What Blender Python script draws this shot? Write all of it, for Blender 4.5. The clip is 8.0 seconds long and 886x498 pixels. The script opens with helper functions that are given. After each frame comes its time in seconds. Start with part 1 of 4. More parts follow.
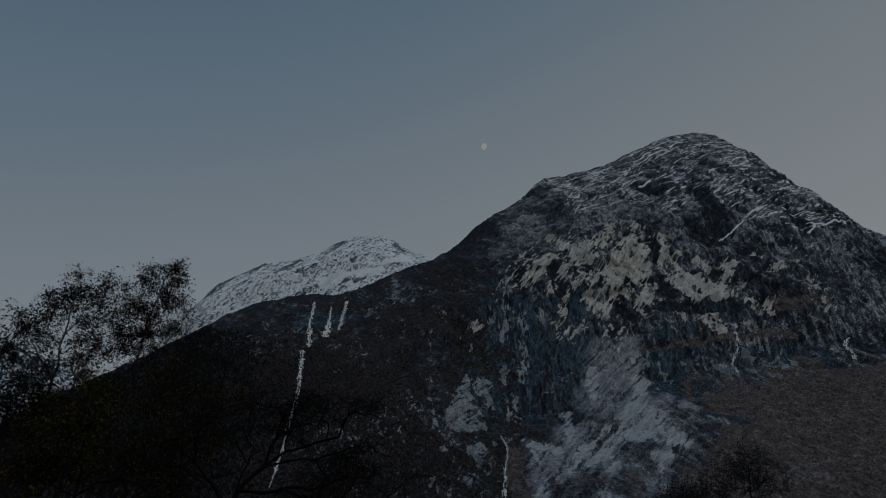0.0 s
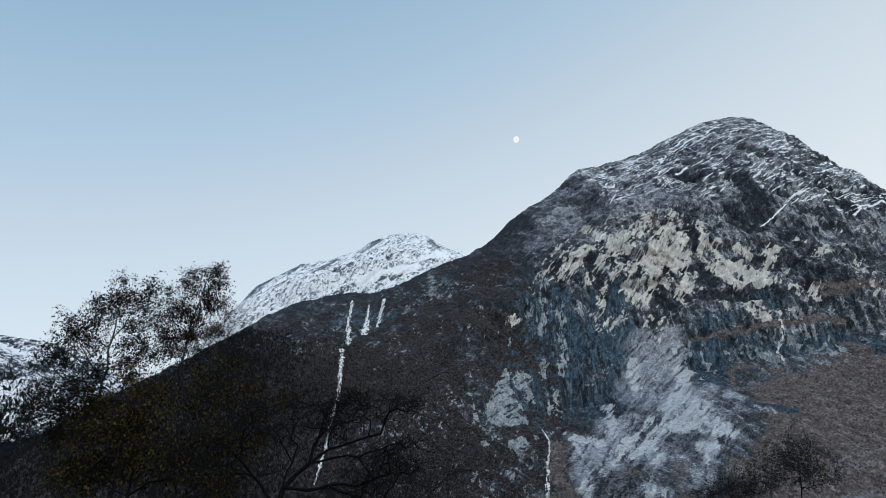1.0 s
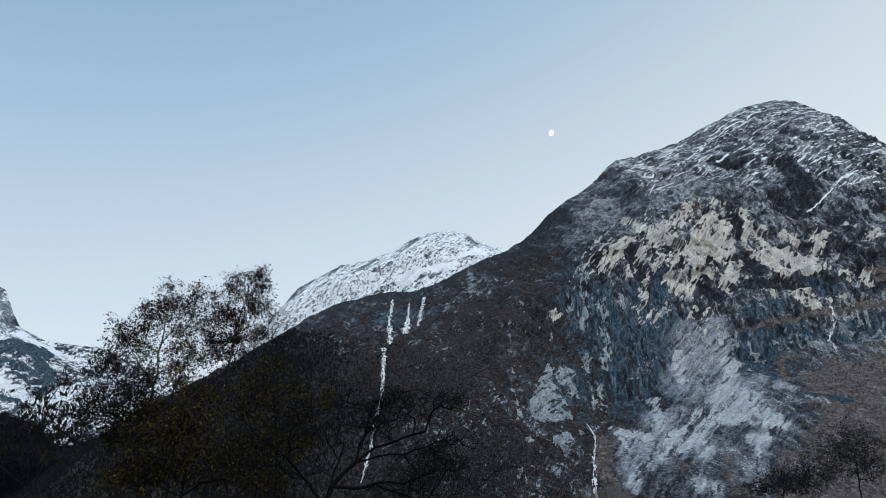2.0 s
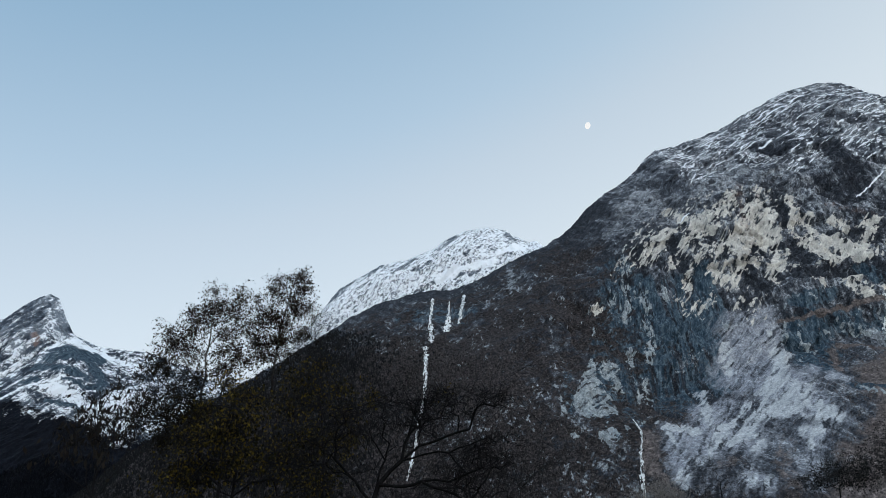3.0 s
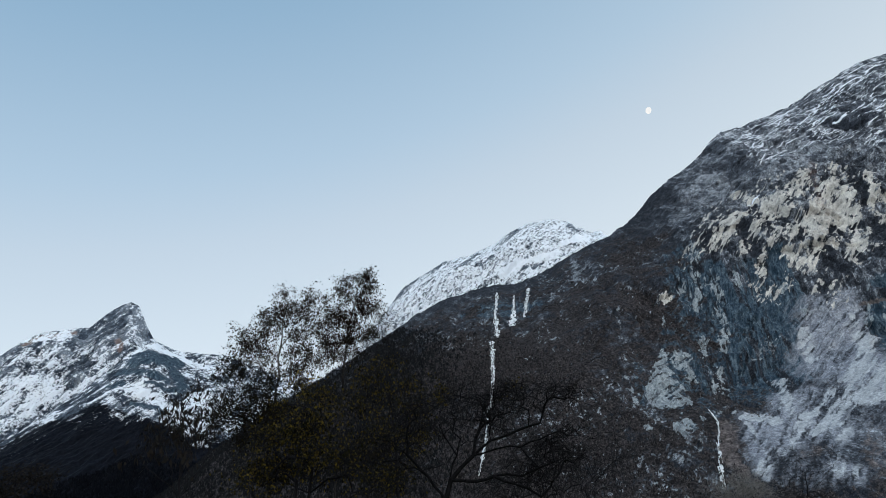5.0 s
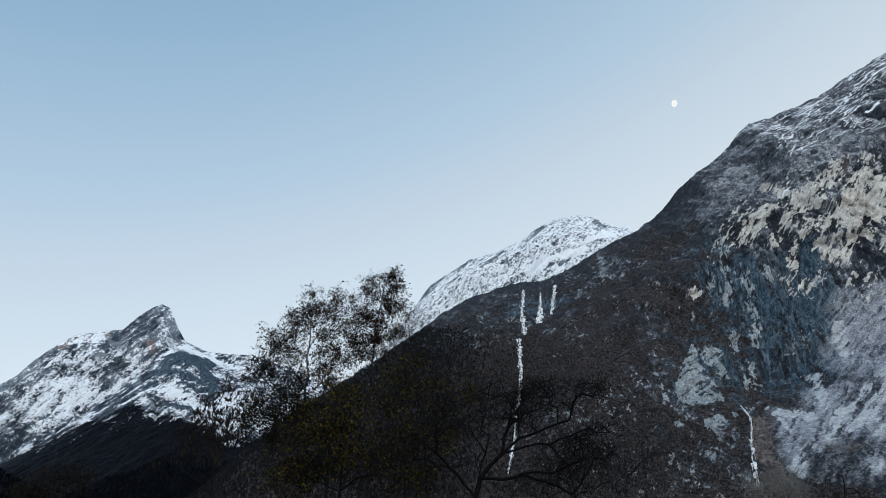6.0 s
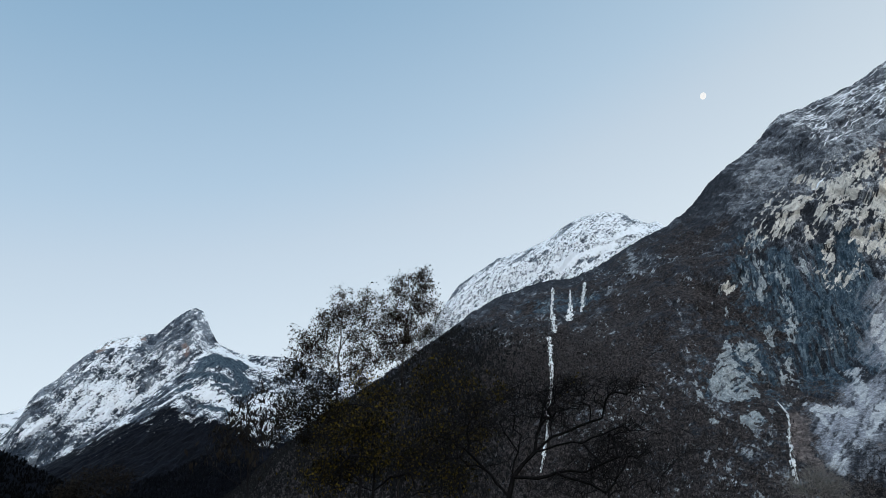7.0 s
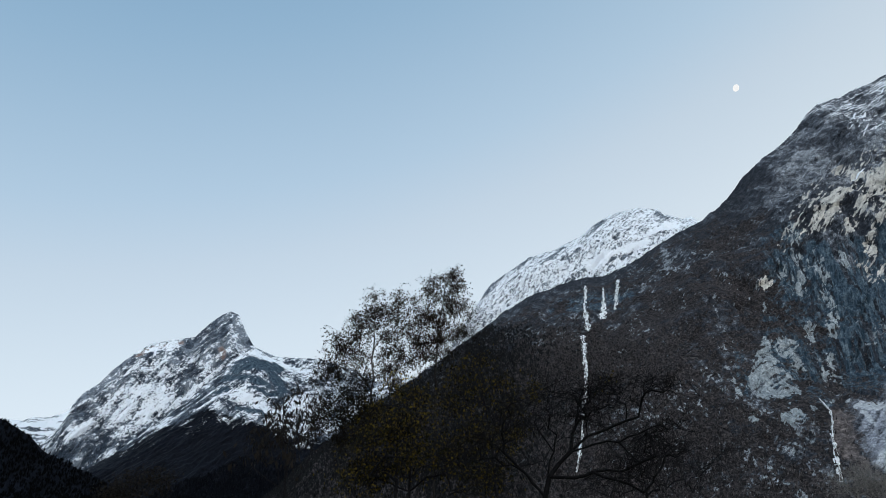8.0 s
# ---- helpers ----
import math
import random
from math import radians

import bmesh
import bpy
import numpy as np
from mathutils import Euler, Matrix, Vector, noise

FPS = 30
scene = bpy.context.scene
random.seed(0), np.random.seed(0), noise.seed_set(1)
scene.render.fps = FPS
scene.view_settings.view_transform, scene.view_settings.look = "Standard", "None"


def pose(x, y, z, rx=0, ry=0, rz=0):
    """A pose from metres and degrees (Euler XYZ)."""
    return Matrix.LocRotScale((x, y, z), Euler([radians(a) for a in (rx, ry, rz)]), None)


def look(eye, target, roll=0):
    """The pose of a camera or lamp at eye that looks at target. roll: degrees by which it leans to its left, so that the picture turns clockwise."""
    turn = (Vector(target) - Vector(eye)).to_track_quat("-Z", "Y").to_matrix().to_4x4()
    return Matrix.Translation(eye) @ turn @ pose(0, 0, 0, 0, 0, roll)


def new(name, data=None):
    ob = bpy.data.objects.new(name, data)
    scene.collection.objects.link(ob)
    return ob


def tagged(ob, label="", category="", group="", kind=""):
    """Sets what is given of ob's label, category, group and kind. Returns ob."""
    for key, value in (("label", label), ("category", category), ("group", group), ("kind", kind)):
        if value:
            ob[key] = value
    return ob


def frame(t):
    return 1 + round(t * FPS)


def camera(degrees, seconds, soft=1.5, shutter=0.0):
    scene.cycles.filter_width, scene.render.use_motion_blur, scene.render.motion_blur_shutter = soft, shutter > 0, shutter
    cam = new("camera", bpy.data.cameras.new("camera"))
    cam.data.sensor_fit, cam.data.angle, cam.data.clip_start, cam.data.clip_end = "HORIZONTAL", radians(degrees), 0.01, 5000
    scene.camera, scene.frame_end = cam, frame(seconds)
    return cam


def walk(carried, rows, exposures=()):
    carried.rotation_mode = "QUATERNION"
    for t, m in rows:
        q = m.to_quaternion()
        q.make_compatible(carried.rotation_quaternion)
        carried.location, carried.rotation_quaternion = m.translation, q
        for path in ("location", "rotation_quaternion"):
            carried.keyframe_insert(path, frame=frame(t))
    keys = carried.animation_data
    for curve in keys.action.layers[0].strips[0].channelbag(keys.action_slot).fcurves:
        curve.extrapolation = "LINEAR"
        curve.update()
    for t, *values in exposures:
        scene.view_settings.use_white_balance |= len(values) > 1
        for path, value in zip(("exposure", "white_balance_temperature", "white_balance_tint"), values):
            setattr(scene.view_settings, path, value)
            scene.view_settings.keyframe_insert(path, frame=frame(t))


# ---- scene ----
cam = camera(65.3, 8.0, soft=0.75)
EYE = 1.6
# seconds, heading, tilt and lean in degrees: a hand-held pan to the left
ROWS = [
    (0.0, -10.73, 117.41, 2.62), (0.5, -9.06, 117.27, 2.80), (1.0, -7.30, 117.20, 2.90), (1.5, -5.49, 117.17, 3.02),
    (3.0, 0.00, 117.18, 3.19), (3.5, 1.65, 117.18, 3.21), (4.0, 3.18, 117.15, 3.20), (4.5, 4.50, 117.12, 3.11),
    (6.0, 8.00, 117.07, 2.86), (6.5, 9.22, 117.11, 2.81), (7.0, 10.57, 117.15, 2.78), (7.5, 11.94, 117.22, 2.72),
    (8.0, 13.35, 117.29, 2.58),
]
GAIN = 2.71
ARM = 0.12  # the camera swings about the body at this radius
walk(cam, [(t, pose(-ARM * math.sin(radians(a)), ARM * math.cos(radians(a)), EYE, rx, ry, a)) for t, a, rx, ry in ROWS],
     [(t, GAIN + e) for t, e in ((0.0, -1.95), (0.25, -1.32), (0.5, -0.67), (0.75, -0.27), (1.0, 0.0), (8.0, 0.0))])

# ---- light ----
SUN_AZ, SUN_EL = 160.0, 9.0  # degrees, clockwise from +y
world = bpy.data.worlds.new("sky")
scene.world = world
world.use_nodes = True
wn, wl = world.node_tree.nodes, world.node_tree.links
sky = wn.new("ShaderNodeTexSky")
sky.sky_type, sky.sun_disc = "NISHITA", False
sky.sun_elevation, sky.sun_rotation = radians(SUN_EL), radians(SUN_AZ)
sky.air_density, sky.dust_density, sky.ozone_density, sky.altitude = 1.0, 0.9, 3.0, 300
# clear evening air: deep blue overhead and away from the sun, pale towards the horizon and the sun's side
way = wn.new("ShaderNodeTexCoord")
lean = wn.new("ShaderNodeVectorMath")
lean.operation = "DOT_PRODUCT"
lean.inputs[1].default_value = (0.185, 0.0, -0.85)
wl.new(way.outputs["Generated"], lean.inputs[0])
split = wn.new("ShaderNodeSeparateXYZ")
wl.new(way.outputs["Generated"], split.inputs[0])


def sky_sum(op, a, b):
    node = wn.new("ShaderNodeMath")
    node.operation = op
    for socket, value in zip(node.inputs, (a, b)):
        if isinstance(value, bpy.types.NodeSocket):
            wl.new(value, socket)
        else:
            socket.default_value = value
    return node.outputs[0]


sunward = sky_sum("MULTIPLY", sky_sum("MAXIMUM", sky_sum("MULTIPLY", split.outputs[1], -1.0), 0.0), 0.75)
level = sky_sum("MULTIPLY", sky_sum("ADD", sky_sum("ADD", lean.outputs["Value"], 1.115), sunward), 0.6)
air = wn.new("ShaderNodeValToRGB")
while len(air.color_ramp.elements) < 7:
    air.color_ramp.elements.new(0.5)
for stop, (at, tint) in zip(air.color_ramp.elements, ((0.228, (0.21, 0.37, 0.54)), (0.276, (0.29, 0.45, 0.605)), (0.354, (0.44, 0.58, 0.705)), (0.396, (0.55, 0.65, 0.735)),
                                                      (0.45, (0.65, 0.735, 0.793)), (0.552, (0.815, 0.86, 0.885)), (0.86, (1.42, 1.60, 1.72)))):
    stop.position, stop.color = at, (*tint, 1)
wl.new(level, air.inputs[0])
blend = wn.new("ShaderNodeMix")
blend.data_type = "RGBA"
blend.inputs[0].default_value = 0.97
wl.new(sky.outputs[0], blend.inputs[6])
wl.new(air.outputs[0], blend.inputs[7])
wl.new(blend.outputs[2], wn["Background"].inputs[0])
wn["Background"].inputs[1].default_value = 0.15

sun = new("sun", bpy.data.lights.new("sun", "SUN"))
sun.data.energy, sun.data.angle, sun.data.color = 0.02, radians(12), (1.0, 0.8, 0.7)
sun.matrix_world = look((0, 0, 0), (-math.sin(radians(SUN_AZ)) * math.cos(radians(SUN_EL)),
                                    -math.cos(radians(SUN_AZ)) * math.cos(radians(SUN_EL)), -math.sin(radians(SUN_EL))))


# ---- noise on arrays ----
def smooth(a, b, x):
    t = np.clip((x - a) / (b - a), 0, 1)
    return t * t * (3 - 2 * t)


TABLE = np.random.RandomState(7).rand(256, 256).astype(np.float32) * 2 - 1


def grain(x, y):
    """Smooth value noise, -1 to 1."""
    xi, yi = np.floor(x).astype(np.int64), np.floor(y).astype(np.int64)
    u, v = (x - xi).astype(np.float32), (y - yi).astype(np.float32)
    u, v = u * u * u * (u * (u * 6 - 15) + 10), v * v * v * (v * (v * 6 - 15) + 10)
    a, b = TABLE[xi & 255, yi & 255], TABLE[(xi + 1) & 255, yi & 255]
    c, d = TABLE[xi & 255, (yi + 1) & 255], TABLE[(xi + 1) & 255, (yi + 1) & 255]
    return (a + (b - a) * u) * (1 - v) + (c + (d - c) * u) * v


def fbm(x, y, octaves=5, gain=0.5):
    total, amp, norm = 0, 1.0, 0
    for i in range(octaves):
        c, s = math.cos(i * 1.1), math.sin(i * 1.1)
        total = total + amp * grain(c * x - s * y + 17.3 * i, s * x + c * y + 9.1 * i)
        norm, amp, x, y = norm + amp, amp * gain, x * 2.03, y * 2.03
    return total / norm


def ridged(x, y, octaves=5):
    total, amp, norm = 0, 1.0, 0
    for i in range(octaves):
        total = total + amp * (1 - np.abs(grain(x + 31.7 * i, y + 5.3 * i)) * 2)
        norm, amp, x, y = norm + amp, amp * 0.5, x * 2.1, y * 2.1
    return total / norm


def cells(x, y):
    """Angular cells: three random numbers of the cell that each place lies in, and the way to its middle."""
    xi, yi = np.floor(x).astype(np.int64), np.floor(y).astype(np.int64)
    best = np.full(x.shape, 9.0, np.float32)
    found = [np.zeros(x.shape, np.float32) for _ in range(5)]
    for i in (-1, 0, 1):
        for j in (-1, 0, 1):
            a, b = xi + i, yi + j
            dx = (a + 0.5 + 0.5 * TABLE[a & 255, b & 255] - x).astype(np.float32)
            dy = (b + 0.5 + 0.5 * TABLE[(a + 91) & 255, (b + 37) & 255] - y).astype(np.float32)
            d = dx * dx + dy * dy
            near_by = d < best
            best = np.where(near_by, d, best)
            for k, v in enumerate((TABLE[(a + 13) & 255, (b + 171) & 255], TABLE[(a + 57) & 255, (b + 7) & 255], TABLE[(a + 201) & 255, (b + 99) & 255], dx, dy)):
                found[k] = np.where(near_by, v, found[k])
    return found


def faceted(s, z, wide, tall, step, slant, seed):
    """Broken rock faces of about that size: how far each stands out, by its own step and slant in metres, and its tone."""
    x = s / wide + 0.45 * fbm(s / (wide * 1.3) + seed, z / (tall * 1.3), 3) + 0.25 * z / tall + seed * 3.1
    y = z / tall + 0.45 * fbm(s / (wide * 1.3), z / (tall * 1.3) + seed, 3) + seed * 7.7
    a, b, c, dx, dy = cells(x, y)
    return step * a + slant * (b * dx + c * dy), b


def hatch(s, z, slope, long, thin, octaves=4, seed=0.0):
    """Noise drawn out along lines that rise at that slope in degrees, long and thin as given in metres, -1 to 1."""
    c, d = math.cos(radians(slope)), math.sin(radians(slope))
    bend = 0.9 * thin * fbm(s / (5 * thin) + seed, z / (5 * thin), 3)
    return fbm((s * c + z * d) / long + seed, (z * c - s * d + bend) / thin + seed * 2.7, octaves, 0.6)


def seams(run, cross, period, width, seed):
    """Thin broken lines that lie at every period across, 0 to 1."""
    at = np.mod(cross / period + 0.9 * fbm(run / 60 + seed, cross / 40, 4) + 0.22 * fbm(run / 10, cross / 7 + seed, 3), 1.0)
    there = smooth(-0.06, 0.24, fbm(run / 55 + seed, cross / period * 0.9, 4, 0.62))
    return smooth(width, width * 0.25, np.abs(at - 0.5) * period) * there


WARPS = {}


def warped(s, z, size):
    """The places moved about by as many metres, kept for the next use on the same slope."""
    key = (s.shape, round(float(s.sum()), 1), round(float(z.sum()), 1), size)
    if key not in WARPS:
        WARPS[key] = (s + size * fbm(s / (size * 2.4), z / (size * 2.4), 4, 0.6), z + size * fbm(s / (size * 2.4) + 40, z / (size * 2.4) + 8, 4, 0.6))
    return WARPS[key]


def strokes(s, z, rows, fray=0.9, size=16.0):
    """How much each place lies inside soft-edged bands: rows of s, z of both ends and half width, in metres."""
    out = np.zeros(s.shape, np.float32)
    ws, wz = warped(s, z, size)
    for s0, z0, s1, z1, w in rows:
        reach = w * (1 + fray) + size
        near_by = np.nonzero((s[0] > min(s0, s1) - reach) & (s[0] < max(s0, s1) + reach))[0] if s.shape[0] > 1 else np.arange(s.shape[1])
        if not len(near_by):
            continue
        part = slice(near_by[0], near_by[-1] + 1)
        a, b = ws[:, part], wz[:, part]
        ds, dz = s1 - s0, z1 - z0
        k = np.clip(((a - s0) * ds + (b - z0) * dz) / (ds * ds + dz * dz + 1e-6), 0, 1)
        d = np.hypot(a - s0 - k * ds, b - z0 - k * dz) / w
        out[:, part] = np.maximum(out[:, part], smooth(1.0 + fray, 1.0 - fray * 0.8, d))
    return out


# ---- materials ----
class Nodes:
    def __init__(self, name):
        self.mat = bpy.data.materials.new(name)
        self.mat.use_nodes = True
        self.n, self.l = self.mat.node_tree.nodes, self.mat.node_tree.links
        self.bsdf = self.n["Principled BSDF"]
        self.place = self.n.new("ShaderNodeTexCoord").outputs["Object"]

    def put(self, socket, value):
        if isinstance(value, bpy.types.NodeSocket):
            self.l.new(value, socket)
        elif isinstance(value, tuple):
            socket.default_value = (*value, 1) if len(value) == 3 else value
        else:
            socket.default_value = value

    def noise(self, size, detail=4.0, rough=0.55, stretch=(1, 1, 1), tilt=0.0):
        m = self.n.new("ShaderNodeMapping")
        m.vector_type = "TEXTURE"
        m.inputs["Rotation"].default_value = (0, radians(tilt), 0)
        m.inputs["Scale"].default_value = [size / k for k in stretch]
        self.l.new(self.place, m.inputs[0])
        t = self.n.new("ShaderNodeTexNoise")
        t.inputs["Scale"].default_value, t.inputs["Detail"].default_value, t.inputs["Roughness"].default_value = 1.0, detail, rough
        self.l.new(m.outputs[0], t.inputs["Vector"])
        return t.outputs["Fac"]

    def blocks(self, size, stretch=(1, 1, 1), tilt=0.0, warp=0.5):
        """Angular rock facets: a random tone for each block, and how near the cracks between them are."""
        m = self.n.new("ShaderNodeMapping")
        m.vector_type = "TEXTURE"
        m.inputs["Rotation"].default_value = (0, radians(tilt), 0)
        m.inputs["Scale"].default_value = [size / k for k in stretch]
        self.l.new(self.place, m.inputs[0])
        t = self.n.new("ShaderNodeTexNoise")
        t.inputs["Scale"].default_value, t.inputs["Detail"].default_value = 1.3, 4.0
        self.l.new(m.outputs[0], t.inputs["Vector"])
        a = self.n.new("ShaderNodeVectorMath")
        a.operation = "MULTIPLY_ADD"
        self.l.new(t.outputs["Color"], a.inputs[0])
        a.inputs[1].default_value = (warp, warp, warp)
        self.l.new(m.outputs[0], a.inputs[2])
        cell, edge = self.n.new("ShaderNodeTexVoronoi"), self.n.new("ShaderNodeTexVoronoi")
        edge.feature = "DISTANCE_TO_EDGE"
        for v in (cell, edge):
            v.inputs["Scale"].default_value = 1.0
            self.l.new(a.outputs[0], v.inputs["Vector"])
        s = self.n.new("ShaderNodeSeparateColor")
        self.l.new(cell.outputs["Color"], s.inputs[0])
        return s.outputs[0], edge.outputs["Distance"]

    def ramp(self, value, *stops):
        r = self.n.new("ShaderNodeValToRGB")
        while len(r.color_ramp.elements) < len(stops):
            r.color_ramp.elements.new(0.5)
        for e, (p, c) in zip(r.color_ramp.elements, stops):
            e.position, e.color = p, (*c, 1) if isinstance(c, tuple) else (c, c, c, 1)
        self.put(r.inputs[0], value)
        return r.outputs[0]

    def mix(self, f, a, b, kind="MIX"):
        m = self.n.new("ShaderNodeMix")
        m.data_type, m.blend_type = "RGBA", kind
        for socket, value in ((m.inputs[0], f), (m.inputs[6], a), (m.inputs[7], b)):
            self.put(socket, value)
        return m.outputs[2]

    def maths(self, op, a, b=0.0):
        m = self.n.new("ShaderNodeMath")
        m.operation, m.use_clamp = op, op != "SUBTRACT"
        self.put(m.inputs[0], a)
        self.put(m.inputs[1], b)
        return m.outputs[0]

    def sharp(self, mask, noise_value, gain=1.8, low=0.45, high=0.6):
        """The mask with edges that fray along the noise."""
        m = self.n.new("ShaderNodeMath")
        m.operation = "MULTIPLY_ADD"
        self.put(m.inputs[0], noise_value)
        m.inputs[1].default_value = gain
        m.inputs[2].default_value = -0.5 * gain
        add = self.n.new("ShaderNodeMath")
        self.put(add.inputs[0], m.outputs[0])
        self.put(add.inputs[1], mask)
        there = self.ramp(mask, (0.0, 0.0), (0.15, 1.0))
        return self.maths("MULTIPLY", self.ramp(add.outputs[0], (low, 0.0), (high, 1.0)), there)

    def layer(self, name):
        a = self.n.new("ShaderNodeAttribute")
        a.attribute_name = name
        s = self.n.new("ShaderNodeSeparateColor")
        self.l.new(a.outputs["Color"], s.inputs[0])
        return (*s.outputs, a.outputs["Alpha"])

    def bump(self, height, strength, distance):
        b = self.n.new("ShaderNodeBump")
        b.inputs["Strength"].default_value, b.inputs["Distance"].default_value = strength, distance
        self.l.new(height, b.inputs["Height"])
        self.l.new(b.outputs[0], self.bsdf.inputs["Normal"])

    def done(self, colour, roughness=0.9, gloss=0.03):
        self.put(self.bsdf.inputs["Base Color"], colour)
        self.put(self.bsdf.inputs["Roughness"], roughness)
        self.bsdf.inputs["Specular IOR Level"].default_value = gloss
        return self.mat


def rock_material(name, dark, mid, light, turf, g=1.0, firm=0.14, fray=1.1):
    """Bare rock under layers of damp, heath, straw grass, dust, scree, pale broken faces, rust with painted glow, and
    snow. g: size of the grain; firm: softness of the snow's edge; fray: how much it breaks up.
    """
    m = Nodes(name)
    snow, heath, pale, scree = m.layer("cover")
    wet, tone, rust_glow, straw = m.layer("stain")
    glint, dust, _, _ = m.layer("wash")
    fine = m.noise(2.8 * g, 6, 0.72)
    crack = m.noise(9 * g, 8, 0.72, (1, 1, 0.5), 34)
    broad = m.noise(40 * g, 7, 0.66, (1, 1, 0.5), 26)
    upright = m.noise(6 * g, 8, 0.74, (1, 1, 0.16), 4)
    block, edge = m.blocks(6.5 * g, (1, 1, 0.5), 34, 0.6)
    # shade in the cracks, put into the colour as darker block edges
    crack_shade = m.ramp(edge, (0.0, 0.55), (0.07, 1.0))
    speck = m.ramp(fine, (0.36, 0.35), (0.5, 0.95), (0.64, 1.9))
    mixed = m.maths("ADD", m.maths("MULTIPLY", crack, 0.34), m.maths("ADD", m.maths("MULTIPLY", fine, 0.22), m.maths("MULTIPLY", tone, 0.44)))
    base = m.ramp(mixed, (0.36, dark), (0.49, mid), (0.60, light))
    base = m.mix(0.8, base, m.ramp(block, (0.0, 0.62), (0.6, 1.0), (1.0, 1.5)), "MULTIPLY")
    base = m.mix(0.8, m.mix(0.85, base, speck, "MULTIPLY"), crack_shade, "MULTIPLY")
    damp = m.ramp(upright, (0.38, (0.013, 0.026, 0.042)), (0.5, (0.038, 0.064, 0.092)), (0.62, (0.125, 0.168, 0.205)))
    col = m.mix(m.maths("MULTIPLY", m.sharp(wet, upright, 1.8, 0.32, 0.72), 0.95), base, m.mix(0.5, damp, speck, "MULTIPLY"))
    turf = m.ramp(m.noise(4.2 * g, 7, 0.74), *zip((0.36, 0.5, 0.66), turf))
    turf = m.mix(0.6, turf, m.ramp(broad, (0.38, 0.6), (0.5, 0.95), (0.62, 1.45)), "MULTIPLY")
    col = m.mix(m.sharp(heath, m.noise(8 * g, 8, 0.74, (0.7, 0.7, 1.2), -24), 2.0, 0.35, 0.65), col, turf)
    grass = m.ramp(m.noise(4.2 * g, 7, 0.74), (0.34, (0.036, 0.0315, 0.033)), (0.5, (0.110, 0.095, 0.095)), (0.68, (0.26, 0.226, 0.218)))
    grass = m.mix(0.8, grass, m.ramp(m.noise(13 * g, 8, 0.74, (0.8, 0.8, 1.1), 30), (0.36, 0.5), (0.5, 0.95), (0.62, 1.6)), "MULTIPLY")
    col = m.mix(m.sharp(straw, crack, 1.8, 0.35, 0.7), col, grass)
    film = m.ramp(m.noise(8 * g, 8, 0.74, (1, 1, 0.4), 44), (0.36, (0.155, 0.170, 0.208)), (0.5, (0.26, 0.279, 0.325)), (0.64, (0.41, 0.434, 0.48)))
    film = m.mix(0.5, m.mix(0.6, film, speck, "MULTIPLY"), crack_shade, "MULTIPLY")
    col = m.mix(m.sharp(dust, m.noise(4.5 * g, 9, 0.76, (1, 1, 0.4), 40), 1.5, 0.05, 0.80), col, film)
    grey = m.ramp(m.noise(10 * g, 8, 0.72, (1, 1, 0.35), 46), (0.36, (0.30, 0.322, 0.355)), (0.5, (0.41, 0.435, 0.47)), (0.64, (0.52, 0.547, 0.58)))
    grey = m.mix(0.4, grey, speck, "MULTIPLY")
    col = m.mix(m.sharp(scree, m.noise(5 * g, 9, 0.74, (1, 1, 0.3), 44), 1.3, 0.2, 0.85), col, grey)
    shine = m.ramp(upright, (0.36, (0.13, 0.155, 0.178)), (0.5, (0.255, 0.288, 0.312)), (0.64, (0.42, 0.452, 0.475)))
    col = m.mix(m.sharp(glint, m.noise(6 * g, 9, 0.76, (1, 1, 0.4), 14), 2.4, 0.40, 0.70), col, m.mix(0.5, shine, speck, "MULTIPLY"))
    torn = m.noise(7 * g, 9, 0.76, (1, 1, 0.36), 40)
    cream = m.ramp(m.noise(11 * g, 8, 0.7, (1, 1, 0.3), 38), (0.34, (0.27, 0.262, 0.252)), (0.47, (0.47, 0.455, 0.432)), (0.62, (0.69, 0.668, 0.628)))
    cream = m.mix(0.45, m.mix(0.3, cream, speck, "MULTIPLY"), crack_shade, "MULTIPLY")
    col = m.mix(m.sharp(pale, torn, 2.3, 0.36, 0.66), col, cream)
    # reddish layer: iron stains, and the alpenglow painted on the horn
    col = m.mix(m.maths("MULTIPLY", m.sharp(rust_glow, crack, 1.8, 0.3, 0.9), 0.62), col, m.ramp(fine, (0.3, (0.13, 0.078, 0.062)), (0.7, (0.33, 0.215, 0.175))))
    col = m.mix(m.sharp(snow, m.noise(4.0 * g, 7, 0.76, (0.6, 0.6, 1), 24), fray, 0.5 - firm, 0.5 + firm), col, (0.80, 0.84, 0.90))
    m.bump(m.noise(4.5 * g, 8, 0.74, (1, 1, 0.6), 34), 0.8, 1.4 * g)
    return m.done(col, 0.9, 0.08)


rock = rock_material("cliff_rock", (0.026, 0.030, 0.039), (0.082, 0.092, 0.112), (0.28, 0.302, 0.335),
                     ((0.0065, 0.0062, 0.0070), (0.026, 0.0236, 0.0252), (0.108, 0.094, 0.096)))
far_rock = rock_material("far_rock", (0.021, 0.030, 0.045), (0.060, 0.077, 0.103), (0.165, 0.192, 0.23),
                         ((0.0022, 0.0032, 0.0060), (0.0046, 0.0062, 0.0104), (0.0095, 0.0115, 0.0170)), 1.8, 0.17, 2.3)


def wood_material(name, dark, light, size=0.05):
    m = Nodes(name)
    col = m.ramp(m.noise(size, 6, 0.65, (1, 1, 0.25)), (0.35, dark), (0.65, light))
    m.bump(m.noise(size * 0.5, 4, 0.6, (1, 1, 0.3)), 0.5, 0.01)
    return m.done(col, 0.85)


